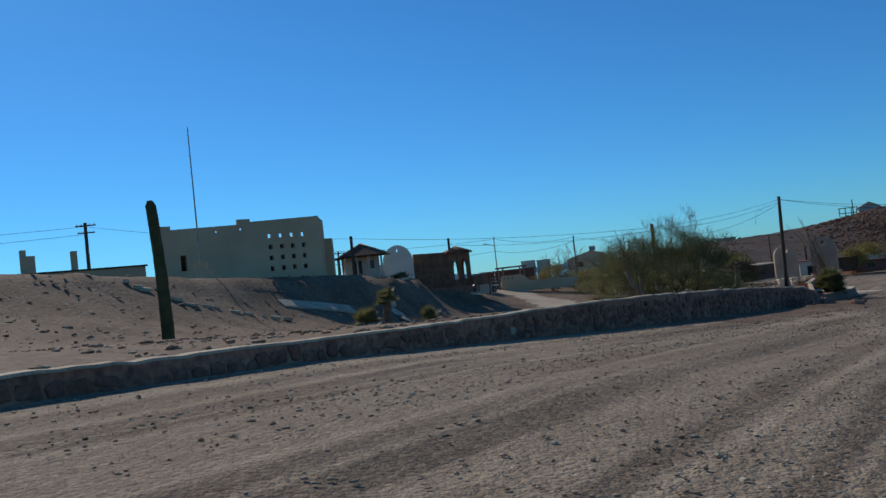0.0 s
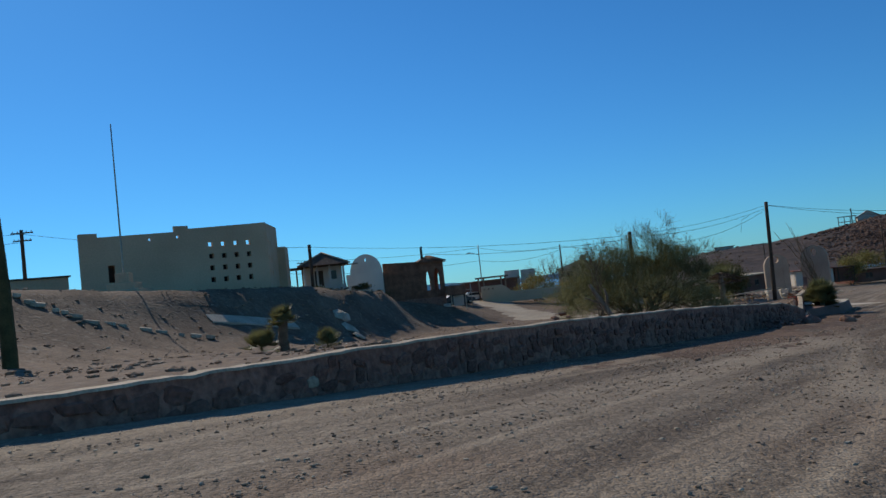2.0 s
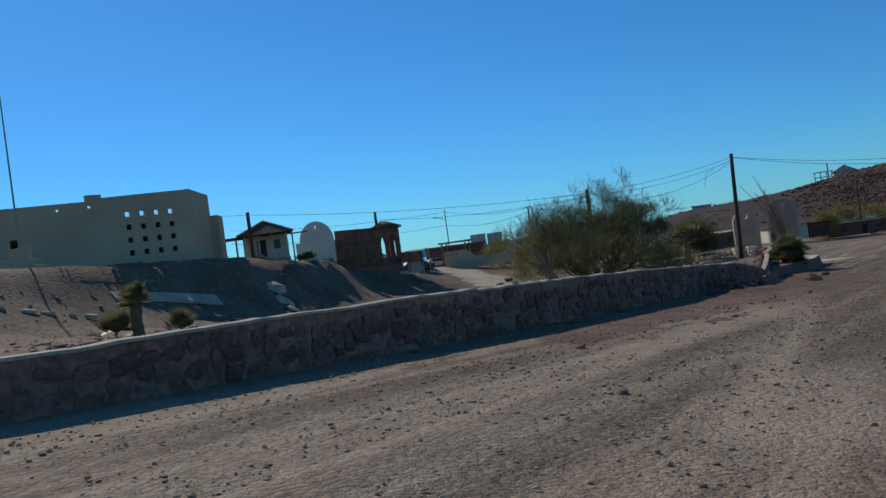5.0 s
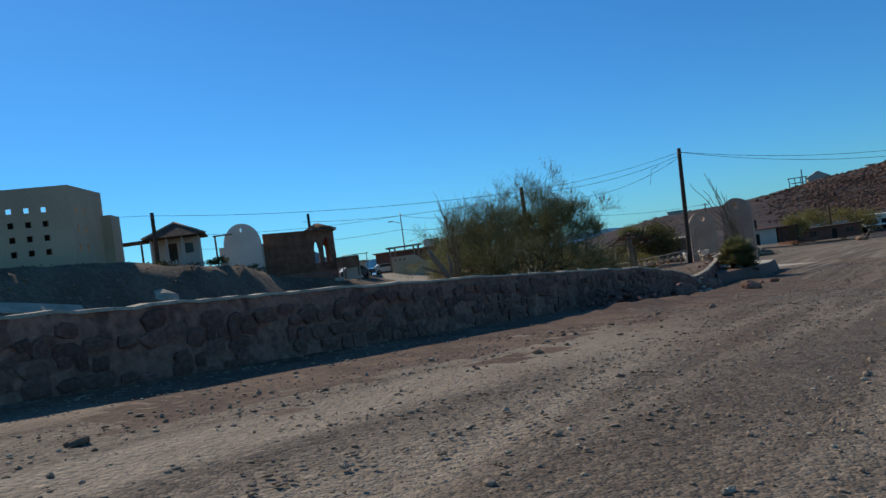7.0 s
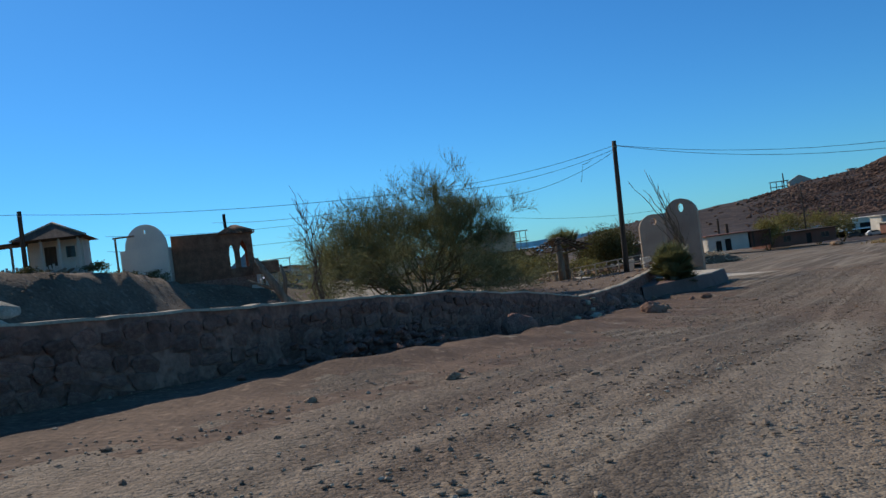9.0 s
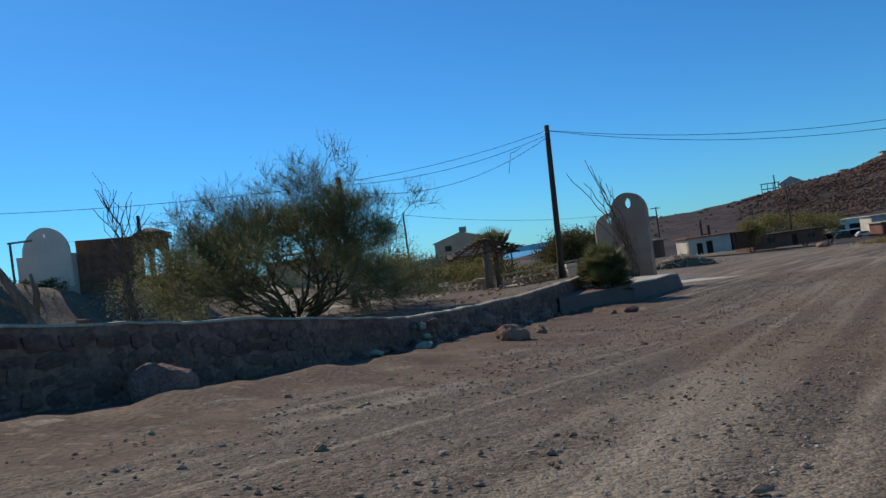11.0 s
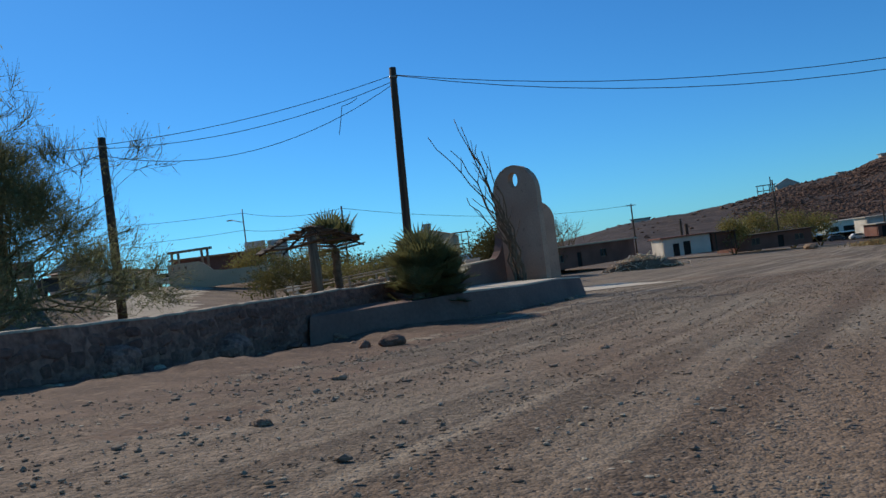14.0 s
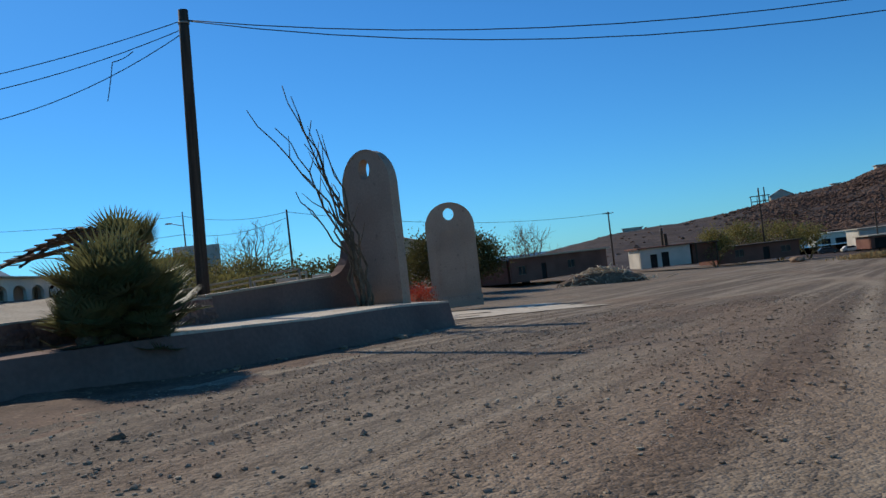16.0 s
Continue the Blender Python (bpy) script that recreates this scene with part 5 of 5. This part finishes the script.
    part("column", mesh_from("column", verts, faces, True), CACTUS, t)


saguaro()

# weathered dead trunk by the wall
dead = thing("dead_trunk", 13.2, 55.2, ground_z(13.2, 55.2) - 0.1, 0, "leaning weathered dead tree trunk with broken limbs", "dead tree")
part("trunk", tube_mesh("trunk", [[((0.3, 0, 0), 0.17), ((0.1, 0, 0.7), 0.15), ((-0.35, 0, 1.5), 0.14), ((-0.75, 0, 2.2), 0.11), ((-0.95, 0, 2.6), 0.07)]], 9), WOOD, dead)
part("limb", tube_mesh("limb", [[((-0.15, 0, 1.2), 0.1), ((-0.05, 0, 1.8), 0.08), ((-0.15, 0, 2.3), 0.04)]], 8), WOOD, dead)
part("limb", tube_mesh("limb", [[((-0.3, 0, 1.45), 0.07), ((-0.9, 0, 1.7), 0.05), ((-1.3, 0, 1.9), 0.03)]], 8), WOOD, dead)

dead.matrix_basis = dead.matrix_basis @ Matrix.Scale(1.1, 4)

# ---- shelter, rails and pots at the entrance ----


def palapa():
    t = thing("slatted_shelter", 28.5, 79.6, -2.9, 8, "ragged dark palapa shelter of weathered slats on one thick post", "shelter")
    part("post", tube_mesh("post", [[((0, 0, 0), 0.26), ((0.02, 0, 1.2), 0.24), ((0, 0, 3.0), 0.2)]], 12), WOOD, t)
    peak = Vector((0, 0, 3.12))
    for k in range(8):
        a = 2 * math.pi * k / 8 + 0.2
        tip = Vector((2.3 * math.cos(a), 2.3 * math.sin(a), 2.14 - 0.2 * math.sin(2 * a)))
        part("rafter", tube_mesh("rafter", [[(peak, 0.045), (peak.lerp(tip, 0.5), 0.05), (tip, 0.04)]], 6), DARKWOOD, t)
    slat = bpy.data.meshes.new("slat")
    bm = one_box(0, 0, 0, 1, 0.24, 0.025)
    bm.to_mesh(slat)
    bm.free()
    slat.materials.append(THATCH)
    r = random.Random(4)
    for k in range(8):
        a, b = 2 * math.pi * k / 8 + 0.2, 2 * math.pi * (k + 1) / 8 + 0.2
        for j in range(8):
            if r.random() < (0.02 if j < 5 else 0.3):
                continue
            f = 0.16 + 0.84 * j / 7
            p = peak.lerp(Vector((2.3 * math.cos(a), 2.3 * math.sin(a), 2.14 - 0.2 * math.sin(2 * a))), f)
            q = peak.lerp(Vector((2.3 * math.cos(b), 2.3 * math.sin(b), 2.14 - 0.2 * math.sin(2 * b))), f)
            ob = new("slat", slat)
            ob.parent = t
            mid = (p + q) / 2
            ob.matrix_basis = Matrix.Translation(mid + Vector((0, 0, 0.06))) @ (q - p).to_track_quat("X", "Z").to_matrix().to_4x4() @ pose(0, 0, 0, r.uniform(-30, 0), 0, 0) @ Matrix.Diagonal(((q - p).length * r.uniform(0.85, 1.2), r.uniform(0.8, 1.3), 1, 1))
    tab = thing("round_table", 28.3, 80.9, -2.9, 0, "small round concrete table under the shelter", "table")
    part("top", tube_mesh("top", [[((0, 0, 0.68), 0.6), ((0, 0, 0.76), 0.6)]], 20, False), CONC, tab)
    part("leg", tube_mesh("leg", [[((0, 0, 0), 0.16), ((0, 0, 0.68), 0.13)]], 10), CONC, tab)


palapa()


def handrail(a, b, label):
    a, b = Vector(a), Vector(b)
    t = thing("handrail", *a, 0, label, "handrail", group="ramp handrails")
    n = max(2, int((b - a).length / 1.6))
    w = b - a
    for dz in (0.0, -0.4):
        part("rail", tube_mesh("rail", [[(Vector((0, 0, dz)), 0.035), (w + Vector((0, 0, dz)), 0.035)]], 8), PALEWOOD, t)
    for i in range(n + 1):
        p = w * i / n
        part("post", tube_mesh("post", [[(p + Vector((0, 0, 0.03)), 0.045), (p + Vector((0, 0, -0.95)), 0.05)]], 8), PALEWOOD, t)


handrail((26.3, 82.2, -2.4), (34.9, 82.0, -1.8), "pale pipe handrail along the entrance ramp")
handrail((27.0, 84.9, -2.5), (34.9, 84.2, -1.9), "pale pipe handrail along the entrance ramp")

for k, (px, py) in enumerate(((34.3, 83.3), (35.6, 83.2))):
    t = thing("planter_pot", px, py, -2.9, 0, "square white flared planter pot", "pot", group="white planter pots")
    bm = bmesh.new()
    ring = [(0.2, 0.0), (0.24, 0.08), (0.33, 0.72), (0.36, 0.74), (0.36, 0.84), (0.3, 0.84), (0.28, 0.7)]
    vs = [[bm.verts.new((sx * a, sy * a, z)) for sx, sy in ((-1, -1), (1, -1), (1, 1), (-1, 1))] for a, z in ring]
    for u, v in zip(vs, vs[1:]):
        for i in range(4):
            bm.faces.new((u[i], u[(i + 1) % 4], v[(i + 1) % 4], v[i]))
    bm.faces.new(vs[-1])
    part("body", bm, WHITE, t)
st = random.Random(9)
stone_shapes = [rock_mesh("stone", st, 0.8, 2, 0.2) for _ in range(8)]
for me in stone_shapes:
    me.materials.append(ROCK)
pale_shapes = [rock_mesh("stone", st, 0.7, 2, 0.2) for _ in range(5)]
for me in pale_shapes:
    me.materials.append(PALEROCK)

red_shapes = [rock_mesh("stone", st, 0.7, 2, 0.2) for _ in range(5)]
for me in red_shapes:
    me.materials.append(REDROCK)

jag_shapes = [rock_mesh("stone", st, 0.7, 1, 0.38) for _ in range(8)]
for me in jag_shapes:
    me.materials.append(WALLSTONE)


def stone_heap(name, spots, label, category, shapes, x, y, z):
    t = thing(name, x, y, z, 0, label, category)
    for px, py, pz, sc in spots:
        ob = new("stone", st.choice(shapes))
        ob.parent = t
        ob.matrix_basis = pose(px - x, py - y, pz - z, st.uniform(-25, 25), st.uniform(-25, 25), st.uniform(0, 360)) @ Matrix.Diagonal((sc * st.uniform(0.8, 1.4), sc, sc * st.uniform(0.6, 1.0), 1))
    return t


spots = []
for i in range(7):
    for j in range(3):
        spots.append((35.0 + 0.3 * i + st.uniform(-0.1, 0.1), 81.5 + st.uniform(-0.1, 0.1), -2.95 + 0.24 * j, 0.2))
stone_heap("stone_planter_wall", spots, "low dry-stone wall of rounded pale stones", "stone wall", stone_shapes + pale_shapes, 36.3, 81.5, -3.1)
spots = []
for i in range(14):
    for j in range(2):
        spots.append((27.2 + 0.5 * i, 83.3 + 0.02 * i + st.uniform(-0.2, 0.2), -2.95 + 0.03 * i + 0.2 * j, 0.22))
stone_heap("stone_edging", spots, "row of rough stones edging the entrance ramp", "stone edging", stone_shapes + pale_shapes, 30.5, 83.3, -3.1)

spots = []
for i in range(46):
    x = -15.0 + 8.6 * i / 45 + st.uniform(-0.15, 0.15)
    y = 86.0 + 0.35 * math.sin(i) + st.uniform(-0.2, 0.2)
    spots.append((x, y, ground_z(x, y) + 0.1 + 0.55 * st.random(), st.uniform(0.14, 0.3)))
stone_heap("rubble_wall", spots, "low rubble wall of pale stones before the porch house", "stone wall", stone_shapes + pale_shapes, -10.7, 86.0, ground_z(-10.7, 86.0))

# rubble at the foot of the wall
spots = []
for _ in range(170):
    s, d = st.gauss(41.6, 1.25), 8.85 - abs(st.gauss(0, 0.42))
    x, y = at(s, d)
    spots.append((x, y, ground_z(x, y) + 0.02 + max(0, 0.5 - 0.55 * (8.85 - d)) * st.random(), st.uniform(0.05, 0.12)))
stone_heap("rubble_heap", spots, "heap of broken rubble stones at the foot of the wall", "rubble", jag_shapes, *at(41.6, 8.5), ground_z(*at(41.6, 8.5)))
spots = []
for _ in range(46):
    s = st.uniform(52, 72)
    x, y = at(s, float(wall_off(s)) - abs(st.gauss(0.15, 0.25)) - 0.15)
    spots.append((x, y, ground_z(x, y) + 0.03, st.uniform(0.06, 0.26)))
stone_heap("rubble_heap", spots, "scattered fallen stones at the foot of the wall", "rubble", jag_shapes + pale_shapes[:1], *at(62, 11), ground_z(*at(62, 11)))


def boulder(x, y, sc, label, mat=None, seed=0, flat=0.8):
    r = random.Random(seed)
    me = rock_mesh("boulder", r, flat, 3, 0.17)
    ob = part("boulder", me, mat or ROCK, None, smooth=False)
    ob.matrix_basis = pose(x, y, ground_z(x, y) + 0.22 * sc, 0, 0, r.uniform(0, 360)) @ Matrix.Scale(sc, 4)
    return tagged(ob, label, "boulder", group="loose boulders")


boulder(19.9, 42.7, 0.42, "rounded brown boulder lying in front of the wall", WALLSTONE, seed=2, flat=1.0)
boulder(31.6, 61.9, 0.27, "reddish flat rock lying by the street edge", REDROCK, seed=3, flat=0.6)
boulder(31.0, 62.2, 0.15, "small reddish rock lying by the street edge", REDROCK, seed=4)
boulder(25.49, 50.84, 0.36, "reddish broken rock with a pale rim by the wall", REDROCK, seed=5, flat=0.75)
boulder(27.4, 61.1, 0.2, "pale pointed rock leaning at the wall's foot", PALEROCK, seed=8, flat=1.3)
boulder(26.44, 52.40, 0.2, "brown rock lying before the wall", ROCK, seed=18)
spots = []
for _ in range(26):
    u = st.random()
    x, y = at(55.6 + st.gauss(0, 0.25), 10.45 - 0.75 * (1 - u) * st.random())
    spots.append((x, y, ground_z(x, y) + 0.05 + 0.8 * u * st.random(), st.uniform(0.07, 0.15)))
stone_heap("rubble_heap", spots, "stones piled up as a rough buttress against the wall", "rubble", jag_shapes + pale_shapes[:1], *at(55.3, 10.1), ground_z(*at(55.3, 10.1)))
spots = []
for _ in range(40):
    x, y = at(71.3 + st.gauss(0, 0.7), 13.9 - abs(st.gauss(0, 0.3)))
    spots.append((x, y, ground_z(x, y) + 0.04 + 0.3 * st.random() ** 2, st.uniform(0.06, 0.2)))
stone_heap("rubble_heap", spots, "heap of reddish and pale rubble where the wall breaks", "rubble", red_shapes + pale_shapes[:2], *at(71.3, 13.7), ground_z(*at(71.3, 13.7)))
for k, (sx, sy, w, seed) in enumerate(((-5.6, 72.6, 1.1, 9), (-4.7, 71.1, 0.95, 10), (-4.0, 69.9, 0.7, 12))):
    me = rock_mesh("slab_body", random.Random(seed), 0.2, 1, 0.34)
    gx, gy = (ground_z(sx + 0.8, sy) - ground_z(sx - 0.8, sy)) / 1.6, (ground_z(sx, sy + 0.8) - ground_z(sx, sy - 0.8)) / 1.6
    sl = part("broken_slab", me, PALEROCK)
    sl.matrix_basis = Matrix.Translation((sx, sy, ground_z(sx, sy) + 0.12)) @ Vector((-gx, -gy, 1)).to_track_quat("Z", "Y").to_matrix().to_4x4() @ Matrix.Scale(w, 4)
    tagged(sl, "pale broken slab of rock lying on the bank", "slab", group="broken slabs on the bank")
blk = bpy.data.meshes.new("edging_block")
bm = one_box(0, 0, -0.08, 1, 0.4, 0.22, bevel=0.04)
bm.to_mesh(blk)
bm.free()
blk.materials.append(PALEROCK)
br = random.Random(51)
row = thing("block_edging", -14, 52, ground_z(-14, 52), 0, "row of pale flat blocks edging a path down the bank", "stone edging")
EDGE_F, EDGE_X, EDGE_Y = [0, 0.35, 0.47, 0.75, 1], [-19.4, -16.1, -15.1, -12.8, -11.3], [48.0, 48.7, 49.9, 52.2, 54.1]
for k in range(17):
    f = k / 16
    if k in (9, 12, 14):
        continue
    ex = float(np.interp(f, EDGE_F, EDGE_X)) + br.gauss(0, 0.12)
    ey = float(np.interp(f, EDGE_F, EDGE_Y)) + br.gauss(0, 0.12)
    ob = new("block", blk)
    ob.parent = row
    ob.matrix_basis = pose(ex + 14, ey - 52, ground_z(ex, ey) + 0.03 - ground_z(-14, 52), br.uniform(-8, 8), 12, 20 + br.uniform(-20, 20)) @ Matrix.Diagonal((br.uniform(0.3, 0.75), br.uniform(0.6, 1.0), 1, 1))
boulder(99.5, 171, 1.3, "low pale heap of rock by the far street", ROCK, seed=13, flat=0.5)
for k, (s, d, sc) in enumerate(((44.5, 4.2, 0.12), (39.0, 5.6, 0.16), (47, 6.9, 0.12), (57, 2.6, 0.1), (60.2, 5.2, 0.14), (63, 6.6, 0.16), (55.0, 5.0, 0.1), (66, 4.2, 0.11), (71, 7.2, 0.14), (37, 6.2, 0.12), (30, 5.5, 0.12), (24, 6.3, 0.13), (20, 4.0, 0.1))):
    boulder(*at(s, d), 0.6 * sc, "small loose brown stone lying on the gravel street", seed=30 + k, flat=0.6)

# rough masonry lumps left where the wall has slumped
for k, (bs, bd, w, h) in enumerate(((60.2, 11.55, 0.6, 0.42), (63.8, 12.25, 0.5, 0.4), (67.0, 12.95, 0.6, 0.42))):
    x, y = at(bs, bd)
    me = rock_mesh("lump", random.Random(60 + k), h / w, 3, 0.2)
    ob = part("slumped_masonry", me, MORTAR)
    ob.matrix_basis = pose(x, y, ground_z(x, y) + 0.15, 0, 0, 54.8) @ Matrix.Scale(w, 4)
    tagged(ob, "slumped lump of rubble masonry leaning against the stone wall", "rubble", group="slumped masonry")

# red earth heap behind the wall
spots = []
for _ in range(70):
    a, u = st.uniform(0, 6.28), st.random()
    rad = 1.5 * math.sqrt(st.random())
    x, y = 11.3 + rad * math.cos(a), 63.1 + rad * math.sin(a)
    spots.append((x, y, ground_z(x, y) + max(0.05, 1.45 * (1 - rad / 1.6) * u), st.uniform(0.15, 0.36)))
stone_heap("red_earth_heap", spots, "heap of red earth and clods behind the wall", "heap", red_shapes, 11.3, 63.1, ground_z(11.3, 63.1))

# tilted concrete pad on the bank below the block building
pad = thing("concrete_pad", -10.4, 61.0, ground_z(-10.4, 61.0), 0, "flat tilted concrete pad lying on the bank", "slab")
pv, pf = [], []
for layer in (0.16, -0.25):
    for i in range(9):
        for j in range(4):
            u, v = i / 8, j / 3
            x, y = -12.6 + 4.3 * u + 0.65 * v, 58.4 + 6.7 * u - 0.75 * v
            pv.append((x + 10.4, y - 61.0, ground_z(x, y) + layer - ground_z(-10.4, 61.0)))
for i in range(8):
    for j in range(3):
        a = 4 * i + j
        pf += [(a, a + 4, a + 5, a + 1), (36 + a, 36 + a + 1, 36 + a + 5, 36 + a + 4)]
rim = [4 * i for i in range(9)] + [33, 34, 35] + [4 * i + 3 for i in range(7, -1, -1)] + [2, 1]
pf += [(a, b, b + 36, a + 36) for a, b in zip(rim, rim[1:] + rim[:1])]
part("pad_body", mesh_from("pad_body", pv, pf), CONC, pad)

# low green-walled house with a dark flat roof beyond the ramp
gh = thing("green_house", 31.2, 151.5, -4.7, -8, "low olive-green walled house with a dark overhanging flat roof", "house")
part("wall", plate(rect(0, 0, 8.2, 3.9), [rect(1.2, 0.9, 2.6, 2.2), rect(5.0, 0, 6.0, 2.1)], 0.25), GREENWALL, gh)
part("body", one_box(4.1, 3.2, 0, 8.1, 5.6, 3.85), GREENWALL, gh)
part("window", one_box(1.9, 0.14, 0.9, 1.4, 0.04, 1.3), GLASS, gh)
part("door", one_box(5.5, 0.14, 0, 1.0, 0.05, 2.1), DARKWOOD, gh)
part("roof", one_box(4.8, 2.2, 3.92, 10.2, 8.4, 0.28, bevel=0.02), DARKWOOD, gh)
for px in (0.2, 9.4):
    part("post", one_box(px, -1.6, 0, 0.24, 0.24, 3.92), DARKWOOD, gh)

# rail and low bench beside the brick building
rl = thing("porch_rail", 5.0, 108.2, ground_z(5.0, 108.2) - 0.05, 8, "thin grey pipe rail beside the brick building", "rail")
for px in (-1.3, 0.0, 1.3):
    part("post", tube_mesh("post", [[((px, 0, 0), 0.05), ((px, 0, 3.1), 0.05)]], 8), STEEL, rl)
for hz in (2.2, 3.05):
    part("rail", tube_mesh("rail", [[((-1.5, 0, hz), 0.045), ((1.5, 0, hz), 0.045)]], 8), STEEL, rl)

# white chair frame left under the tree
seat_z = ground_z(18.0, 73.2)
ch = thing("garden_chair", 18.0, 73.2, seat_z, 25, "old white metal garden chair frame under the tree", "chair")
for cx, cy, top in ((-0.24, -0.24, 0.44), (0.24, -0.24, 0.44), (-0.24, 0.24, 0.9), (0.24, 0.24, 0.9)):
    part("leg", tube_mesh("leg", [[((cx, cy, 0), 0.02), ((cx, cy, top), 0.02)]], 8), WHITE, ch)
part("seat", one_box(0, 0, 0.42, 0.52, 0.52, 0.035, bevel=0.01), WHITE, ch)
for hz in (0.6, 0.75, 0.88):
    part("back_rail", one_box(0, 0.24, hz, 0.5, 0.025, 0.05, bevel=0.005), WHITE, ch)

# small sign post by the ramp
sg = thing("sign_post", 26.3, 88.9, ground_z(26.3, 88.9) - 0.1, 10, "short wooden post with two small white signs", "sign")
part("post", one_box(0, 0, 0, 0.12, 0.12, 1.0, bevel=0.01), WOOD, sg)
for sx in (-0.2, 0.2):
    part("plate", one_box(sx, -0.08, 0.7, 0.3, 0.02, 0.28, bevel=0.005), WHITE, sg)

# dry pile of brush and stones before the long house
pile = thing("brush_pile", 57.5, 127, ground_z(57.5, 127) - 0.05, 12, "long low pile of bleached sticks and stones", "brush pile")
pr = random.Random(14)
sticks = []
for _ in range(420):
    u = pr.gauss(0, 2.1)
    hgt = max(0.1, 1.6 - 0.1 * u * u) * pr.random()
    c = Vector((u, pr.gauss(0, 0.6), hgt))
    w = Vector((pr.gauss(0, 1), pr.gauss(0, 1), pr.gauss(0, 0.45))).normalized() * pr.uniform(0.25, 0.7)
    sticks.append([(c - w, 0.05), (c + w, 0.035)])
tagged(part("stick", tube_mesh("stick", sticks, 5), PALEWOOD, pile), kind="stuff")
bm = bmesh.new()
bmesh.ops.create_icosphere(bm, subdivisions=4, radius=1.0)
for v in bm.verts:
    v.co = Vector((v.co.x * 4.6, v.co.y * 1.3, max(v.co.z, -0.1) * 1.05 + 0.25 * noise.noise(v.co * 3.0)))
part("earth_core", bm, YARD, pile)

straw = thing("dry_grass", 107, 162, ground_z(107, 162), 0, "low mound of dry yellow grass by the far street", "grass", kind="stuff")
pr = random.Random(15)
blades = [(Vector((pr.gauss(0, 2.6), pr.gauss(0, 1.6), 0.05 + 0.4 * pr.random())), (0, 0, 0.6)) for _ in range(3000)]
part("blades", leaf_mesh("blades", blades, 0.6, 0.06, pr), STRAW, straw)

# ---- loose gravel on the street ----


def gravel(count, s0, s1, d0, d1, lo, hi, seed, mat, name, label):
    r = random.Random(seed)
    base = [[(v.co.x, v.co.y, v.co.z) for v in me.vertices] for me in (rock_mesh("pebble", r, 0.6, 1, 0.25) for _ in range(6))]
    ico = rock_mesh("pebble", r, 0.6, 1, 0.2)
    tri = np.array([tuple(p.vertices) for p in ico.polygons])
    verts, faces, off = [], [], 0
    ss = np.array([r.uniform(s0, s1) for _ in range(count)])
    dd = np.array([r.uniform(d0, d1) for _ in range(count)])
    X, Y = ss * AHEAD[0] + dd * LEFT[0], ss * AHEAD[1] + dd * LEFT[1]
    Z = land(X, Y)
    for x, y, z, u, w in zip(X, Y, Z, ss, dd):
        if noise.noise(Vector((u * 0.05, w * 1.3, seed))) + 0.5 * noise.noise(Vector((u * 0.4, w * 0.5, seed))) < r.uniform(-0.5, 0.35):
            continue
        sc = lo * (hi / lo) ** (r.random() ** 2.6)
        a = r.uniform(0, 6.28)
        c, s_ = math.cos(a), math.sin(a)
        b = np.array(r.choice(base))
        k = sc * r.uniform(0.7, 1.5)
        verts.append(np.stack([x + k * (b[:, 0] * c - b[:, 1] * s_), y + sc * (b[:, 0] * s_ + b[:, 1] * c), z + 0.25 * sc + sc * b[:, 2]], -1))
        faces.append(tri + off)
        off += len(b)
    me = mesh_from(name, np.concatenate(verts).tolist(), np.concatenate(faces).tolist())
    ob = part(name, me, mat)
    tagged(ob, label, "gravel", kind="stuff")


gravel(70000, 3, 92, 0.6, 9.0, 0.006, 0.03, 1, PEBBLE, "loose_gravel", "loose brown gravel strewn over the street")
gravel(6000, 20, 92, 0.6, 9.5, 0.012, 0.048, 6, PEBBLE, "loose_gravel", "coarse brown gravel and clods strewn over the street")
gravel(14000, 50, 95, 5.0, 14.0, 0.007, 0.032, 3, PEBBLE, "loose_gravel", "loose brown gravel strewn by the wall")
gravel(26000, 4, 95, 0.6, 10.5, 0.006, 0.028, 2, PALEROCK, "loose_gravel", "pale pebbles strewn over the street")
gravel(14000, -5, 85, 11, 58, 0.03, 0.16, 4, ROCK, "yard_stones", "brown stones strewn over the yards behind the wall")
gravel(1500, 0, 70, 9.9, 52, 0.02, 0.12, 5, PALEROCK, "yard_stones", "pale stones strewn over the slope behind the wall")


def hill_rocks():
    """Boulders crowding the rocky hillside."""
    r = random.Random(44)
    base = [np.array([(v.co.x, v.co.y, v.co.z) for v in me.vertices]) for me in (rock_mesh("crag", r, 0.8, 1, 0.3) for _ in range(6))]
    tri = np.array([tuple(p.vertices) for p in rock_mesh("crag", r, 0.8, 1, 0.2).polygons])
    verts, faces, off = [], [], 0
    for _ in range(26000):
        y = r.uniform(380, 600)
        f = (y - 54) / 545
        x = 38 + (y - 54) * r.uniform(0.26, 0.72)
        if r.random() > 0.012 + 7.0 * max(0, (x - 38) / (y - 54) - 0.425):
            continue
        z = ground_z(x, y)
        sc = 0.25 + 1.5 * f * r.random() ** 2.2
        a = r.uniform(0, 6.28)
        b = r.choice(base)
        verts.append(np.stack([x + sc * 1.3 * (b[:, 0] * math.cos(a) - b[:, 1] * math.sin(a)), y + sc * (b[:, 0] * math.sin(a) + b[:, 1] * math.cos(a)), z + 0.2 * sc + sc * 0.8 * b[:, 2]], -1))
        faces.append(tri + off)
        off += len(b)
    me = mesh_from("hillside_boulders", np.concatenate(verts).tolist(), np.concatenate(faces).tolist())
    tagged(part("hillside_boulders", me, HILLROCK), "rusty brown boulders crowding the hillside", "boulders", kind="stuff")


hill_rocks()
